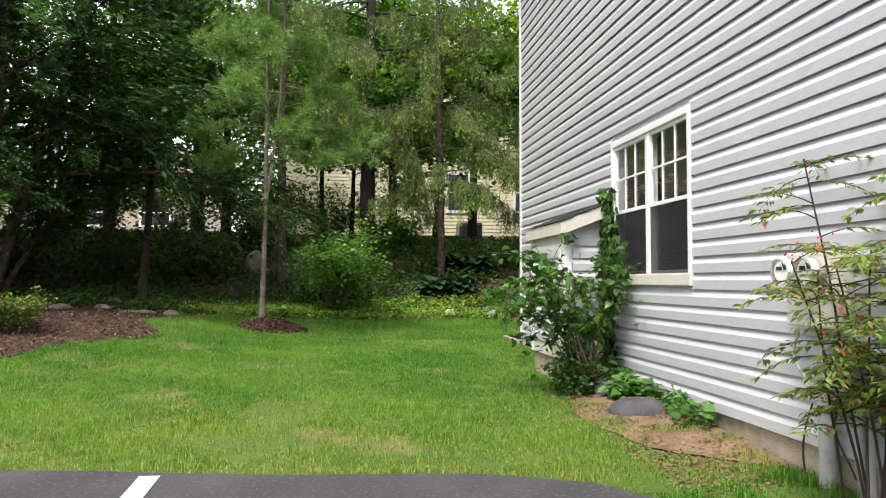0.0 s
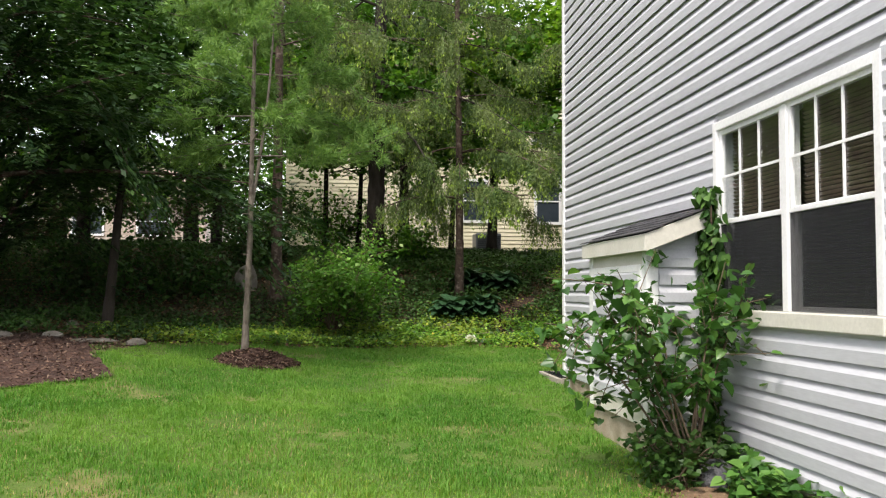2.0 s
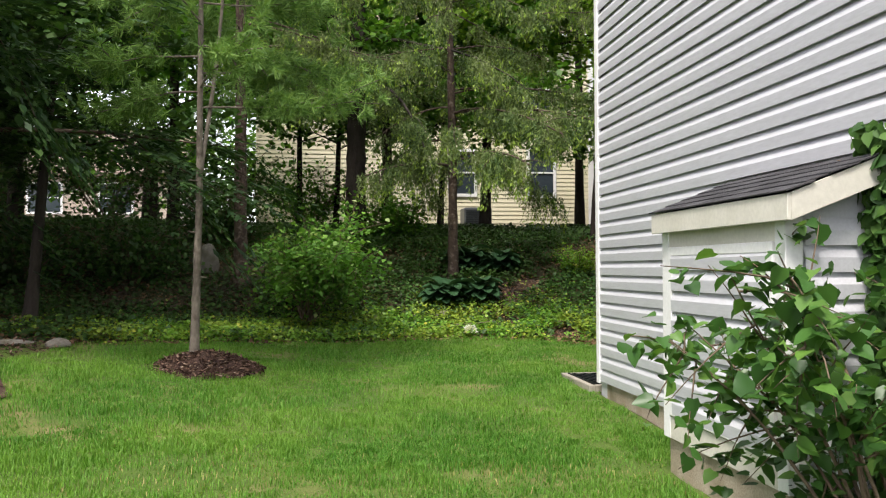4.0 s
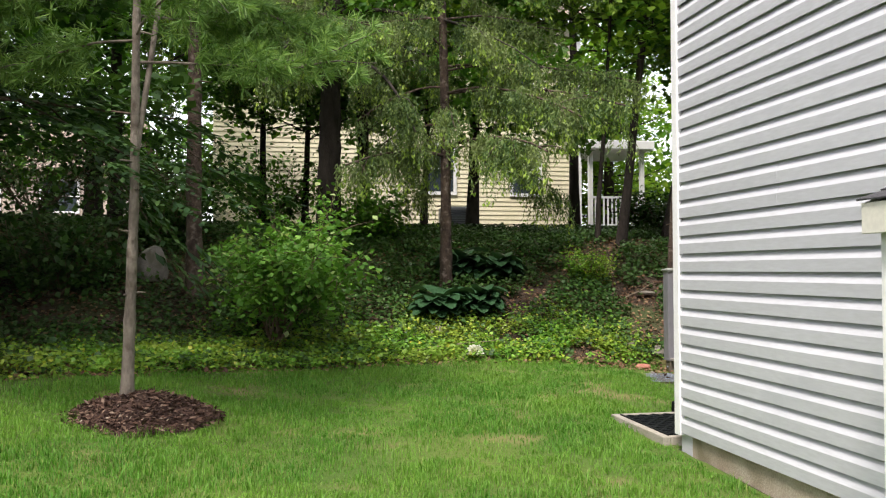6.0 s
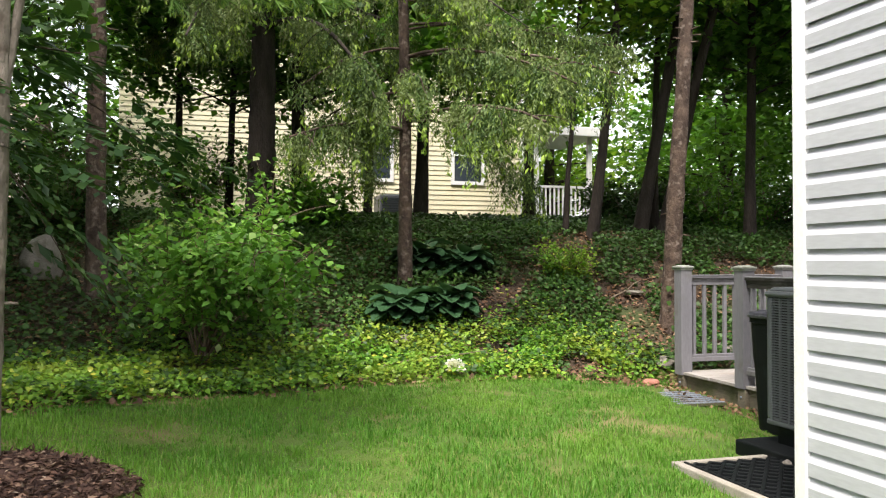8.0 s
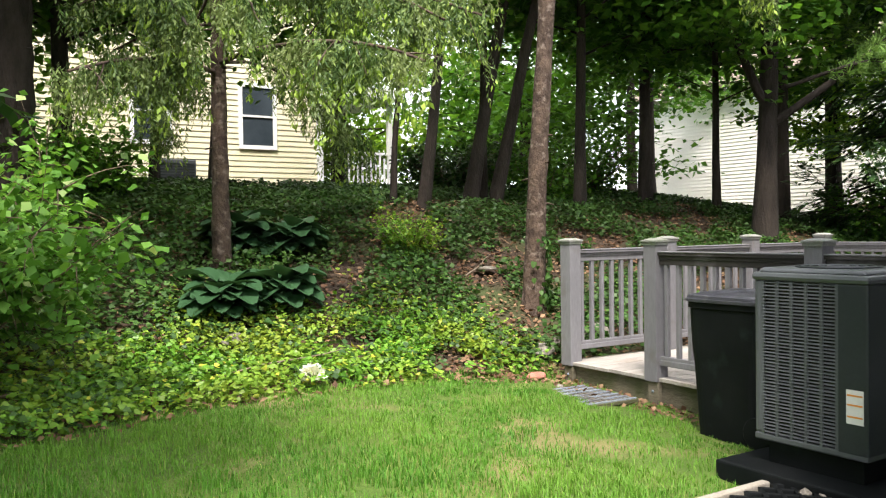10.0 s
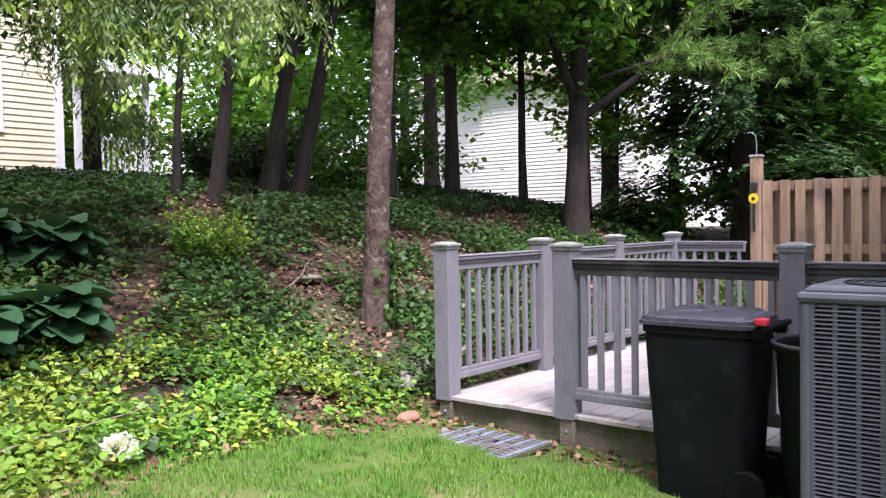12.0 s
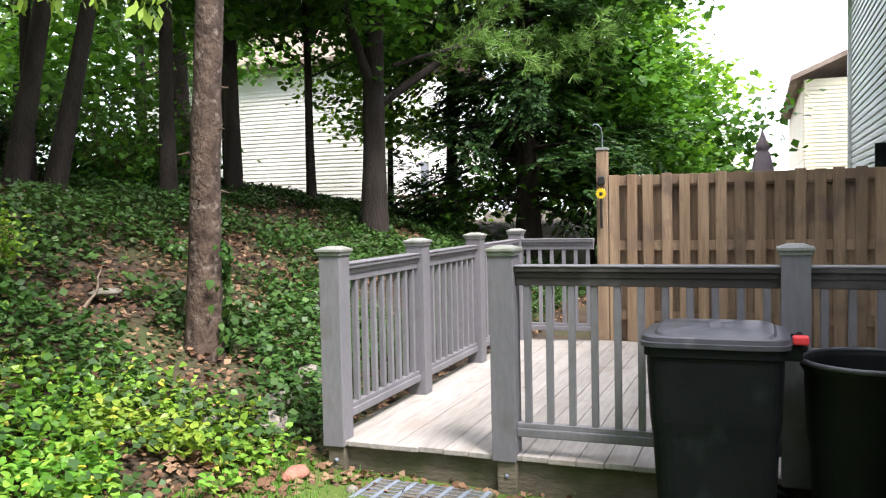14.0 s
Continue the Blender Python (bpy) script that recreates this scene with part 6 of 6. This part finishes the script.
part("pole", tubes_mesh("pole", [([(0, 0, 0), (0, 0, 2.28)], 0.02, 8)], M_STEEL), None, umb)
ub = bmesh.new()
prev = None
for r, z in ((0.16, 1.15), (0.15, 1.5), (0.12, 1.85), (0.075, 2.08), (0.055, 2.1), (0.08, 2.13), (0.05, 2.2), (0.015, 2.3), (0.006, 2.36)):
    ring = [ub.verts.new((r * (1 + 0.18 * math.cos(k * 4)) * math.cos(k * math.tau / 16), r * (1 + 0.18 * math.cos(k * 4)) * math.sin(k * math.tau / 16), z)) for k in range(16)]
    if prev:
        for k in range(16):
            ub.faces.new((prev[k], prev[(k + 1) % 16], ring[(k + 1) % 16], ring[k]))
    prev = ring
part("canopy", ub, M_CANVAS, umb, "", True)
part("foot", box(-0.25, 0.25, -0.25, 0.25, -0.03, 0.06, 0.03), M_BLACK, umb)


# ---- stones and small things ----
def stone(name, x, y, sx, sy, sz, material, label, category, seed, group="", lift=0.0, rz=0.0):
    bm = bmesh.new()
    bmesh.ops.create_icosphere(bm, subdivisions=3, radius=1.0)
    for v in bm.verts:
        d = 1 + 0.16 * noise.noise(v.co * 1.6 + Vector((seed, 0, 0))) + 0.06 * noise.noise(v.co * 5 + Vector((seed, 3, 0)))
        v.co = Vector((v.co.x * sx * d, v.co.y * sy * d, max(v.co.z, -0.35) * sz * d))
    ob = new(name, mesh_bm(name, bm, material, True))
    ob.matrix_basis = pose(x, y, float(gz(x, y)) + sz * 0.22 + lift, 0, 0, rz)
    return tagged(ob, label, category, group)


stone("stone", 3.22, 7.42, 0.13, 0.16, 0.12, M_ROCK, "smooth dark grey rounded stone by the foundation", "stone", 1)
disc = thing("rock_cover", 3.2, 6.55, float(gz(3.2, 6.55)), "dark grey rock-shaped plastic cover with a hollow top", "rock cover")
bm = bmesh.new()
prev = None
for r, z in ((0.23, -0.05), (0.235, 0.0), (0.21, 0.05), (0.13, 0.09), (0.07, 0.10), (0.05, 0.08), (0.02, 0.07)):
    ring = []
    for k in range(24):
        a = k * math.tau / 24
        q = 1 + 0.07 * noise.noise((math.cos(a) * 2, math.sin(a) * 2, z * 9))
        ring.append(bm.verts.new((r * q * math.cos(a), r * q * math.sin(a) * 1.1, z)))
    if prev:
        for k in range(24):
            bm.faces.new((prev[k], prev[(k + 1) % 24], ring[(k + 1) % 24], ring[k]))
    prev = ring
bm.faces.new(prev)
part("shell", bm, M_ROCK, disc, "", True)
for k, (x, y, sx, sy, sz) in enumerate([(-3.2, 13.1, 0.16, 0.1, 0.07), (-2.7, 13.5, 0.14, 0.1, 0.06), (-2.2, 13.36, 0.34, 0.08, 0.035), (-1.68, 13.5, 0.12, 0.09, 0.07), (-3.4, 14.6, 0.1, 0.1, 0.07), (-2.9, 14.9, 0.09, 0.08, 0.06), (-3.9, 14.1, 0.12, 0.1, 0.08)]):
    stone("edging_stone", x, y, sx, sy, sz, M_PALEROCK, "pale rough edging stone behind the mulch bed", "stone", 10 + k, "edging stones", 0.02, (20, -15, 4, 30, 70, 110, 50)[k])
stone("flat_stone", 6.02, 18.1, 0.15, 0.08, 0.035, M_PALEROCK, "flat pale stone lying on the bank", "stone", 31, "", 0.03)
stone("boulder", -0.9, 18.3, 0.2, 0.18, 0.35, M_PALEROCK, "pale mossy boulder set in the bank", "stone", 33, "", 0.0)
stone("flat_stone", 2.75, 17.0, 0.12, 0.1, 0.07, M_PALEROCK, "brownish stone under the hosta leaves", "stone", 34, "", 0.03)
stone("brick_bit", 5.0, 15.95, 0.1, 0.06, 0.04, M_TERRA, "broken red brick beside the deck", "brick", 35, "", 0.02)
for k, (x, y, r) in enumerate([(5.4, 16.35, 0.12), (5.75, 16.5, 0.1), (6.3, 16.6, 0.14), (5.15, 16.6, 0.09)]):
    stone("bank_stone", x, y, r, r * 0.8, r * 0.7, M_PALEROCK, "brown stone in leaf litter behind the deck", "stone", 40 + k, "stones behind the deck")
stone("pale_stone", 4.95, 15.6, 0.035, 0.03, 0.03, M_PALEROCK, "small pale stone beside the mat", "stone", 50)
logt = thing("fallen_log", 6.36, 19.35, float(gz(6.36, 19.35)) + 0.03, "pale broken log lying on the bank", "log")
part("wood", tubes_mesh("wood", [(curve_pts((0, 0, 0), (0.6, 0.5, 0.05), 0.75, 6, (0, 0, -0.2), np.random.default_rng(4), 0.2), np.linspace(0.05, 0.03, 7), 7)], M_PALEBARK), None, logt)
brng = np.random.default_rng(21)
for k, (x, y, ang, L) in enumerate([(1.0, 16.4, 0.3, 1.6), (2.2, 16.3, 0.15, 1.2), (1.7, 16.9, 1.2, 1.1), (1.9, 17.6, 2.2, 1.3), (5.6, 17.9, 0.5, 0.9), (6.6, 17.2, 0.9, 0.8), (1.2, 17.4, 1.8, 1.5), (4.2, 16.6, 0.4, 0.8)]):
    b = thing("fallen_branch", x, y, float(gz(x, y)) + 0.05, "thin dry fallen branch on the groundcover", "branch", "fallen branches")
    dy = math.sin(ang)
    part("wood", tubes_mesh("wood", [(curve_pts((0, 0, 0), (math.cos(ang), dy, 0.35 * max(dy, 0) + 0.08), L, 7, (0, 0, 0.0), brng, 0.2), np.linspace(0.012, 0.004, 8), 5)], M_PALEBARK), None, b)
n = 260
za = brng.random(n) ** 1.4
pa = brng.normal(size=n) * 0.7 - 0.4
tivy = thing("trunk_ivy", 6.04, 17.28, float(gz(6.04, 17.28)), "dark ivy creeping up the foot of the spruce trunk", "ivy")
part("foliage", blades("leaves", np.stack([(0.15 + 0.05 * brng.random(n)) * np.cos(pa), (0.15 + 0.05 * brng.random(n)) * np.sin(pa), za * 0.75], 1), np.array([[0, 0, -1.0]]) + brng.normal(size=(n, 3)) * 0.5, np.stack([np.cos(pa), np.sin(pa), 0.4 + 0 * pa], 1) + brng.normal(size=(n, 3)) * 0.3, 0.06 * brng.uniform(0.6, 1.2, n), M_IVYD, HEART, HEART_F), None, tivy)
fl = thing("white_flower", 2.98, 16.02, float(gz(2.98, 16.02)), "single white peony flower at the lawn edge", "flower")
part("stalk", tubes_mesh("stalk", [([(0, 0, -0.01), (0.005, 0, 0.08)], 0.005)], M_STEM), None, fl)
n = 70
u = unit(brng, n)
u[:, 2] = np.abs(u[:, 2]) * 0.9 - 0.15
part("petals", blades("petals", u * 0.045 + np.array([[0, 0, 0.1]]), u + unit(brng, n) * 0.4, unit(brng, n), 0.062 * brng.uniform(0.7, 1.2, n), M_FLOWER, KITE, KITE_F, 1.7), None, fl)


# ---- meters and pipes on the wall ----
def drum(bm, r, d, m, seg=24):
    bmesh.ops.create_cone(bm, cap_ends=True, segments=seg, radius1=r, radius2=r, depth=d, matrix=m)


for k, y in enumerate((4.52, 4.29)):
    mt = thing("electric_meter", 3.46, y, 0.94, "round glass electric meter on a grey socket box", "meter", "electric meters")
    part("socket_box", box(-0.11, 0.015, -0.105, 0.105, -0.3, 0.1, 0.012), M_CREAM, mt, "pale metal socket box")
    bm = bmesh.new()
    drum(bm, 0.072, 0.04, pose(-0.13, 0, 0, 0, 90, 0))
    part("collar", bm, M_PIPE, mt)
    bm = bmesh.new()
    drum(bm, 0.05, 0.05, pose(-0.165, 0, 0, 0, 90, 0))
    part("register", bm, M_LABEL, mt)
    part("dial_bar", box(-0.1935, -0.191, -0.03, 0.03, 0.005, 0.025), M_CABLE, mt)
    bm = bmesh.new()
    drum(bm, 0.067, 0.075, pose(-0.187, 0, 0, 0, 90, 0))
    part("glass_dome", bm, M_GLASS, mt, "clear glass dome").visible_shadow = False
lb = thing("junction_box", 3.46, 4.17, 0.28, "grey electrical junction box low on the wall", "junction box")
part("box", box(-0.1, 0.015, -0.12, 0.1, 0.0, 0.2, 0.008), M_PIPE, lb)
part("cover", box(-0.106, -0.1, -0.11, 0.09, 0.01, 0.19, 0.002), M_PIPE, lb)
cd = thing("conduit_pipe", 3.40, 4.33, -0.3, "thick grey conduit pipe standing against the wall", "pipe")
part("pipe", tubes_mesh("pipe", [([(0, 0, 0), (0, 0, 0.4), (0, 0, 0.86)], 0.046, 16)], M_PIPE), None, cd)
part("strap", tubes_mesh("strap", [([(0, 0, 0.5), (0, 0, 0.53)], 0.05, 16)], M_STEEL), None, cd)
for k, y in enumerate((4.07, 3.99)):
    c2 = thing("conduit_pipe", 3.42, y, -0.3, "thin grey conduit pipe below the junction box", "pipe", "thin conduits")
    part("pipe", tubes_mesh("pipe", [([(0, 0, 0), (0, 0, 0.6)], 0.017, 10)], M_PIPE), None, c2)
cb = thing("cable", 3.44, 4.5, 0.0, "grey cable looping between the meters and the pipe", "cable")
th = np.linspace(0, 1, 14)
part("loop", tubes_mesh("loop", [(np.stack([-0.05 + 0 * th, 0.07 - 0.22 * th ** 2 + 0.09 * np.sin(th * 3.14), 0.6 - 0.32 * th], 1), 0.009, 6)], M_PIPE), None, cb)
part("loop", tubes_mesh("loop", [(np.stack([-0.02 + 0 * th, 0.1 * np.sin(th * 2.6), 0.22 - 0.46 * th], 1), 0.006, 6)], M_CABLE), None, cb)
part("loop", tubes_mesh("loop", [(np.stack([-0.02 + 0 * th, -0.3 + 0.1 * np.sin(th * 4), 0.3 - 0.4 * th], 1), 0.006, 6)], M_CABLE), None, cb)
berry = thing("nandina_berries", 3.25, 4.1, 0.6, "small clusters of red nandina berries", "berries", kind="stuff")
bt = []
for c0 in ((0.0, 0.25, 0.75), (0.05, 0.15, 0.45), (-0.03, -0.05, 0.8)):
    for q in range(14):
        p = np.array(c0) * np.array([1, 1, 0.6]) + brng.normal(size=3) * 0.03
        bt.append(([p - [0, 0, 0.006], p, p + [0, 0, 0.006]], [0.002, 0.0055, 0.002], 6))
part("cluster", tubes_mesh("cluster", bt, M_RED), None, berry)
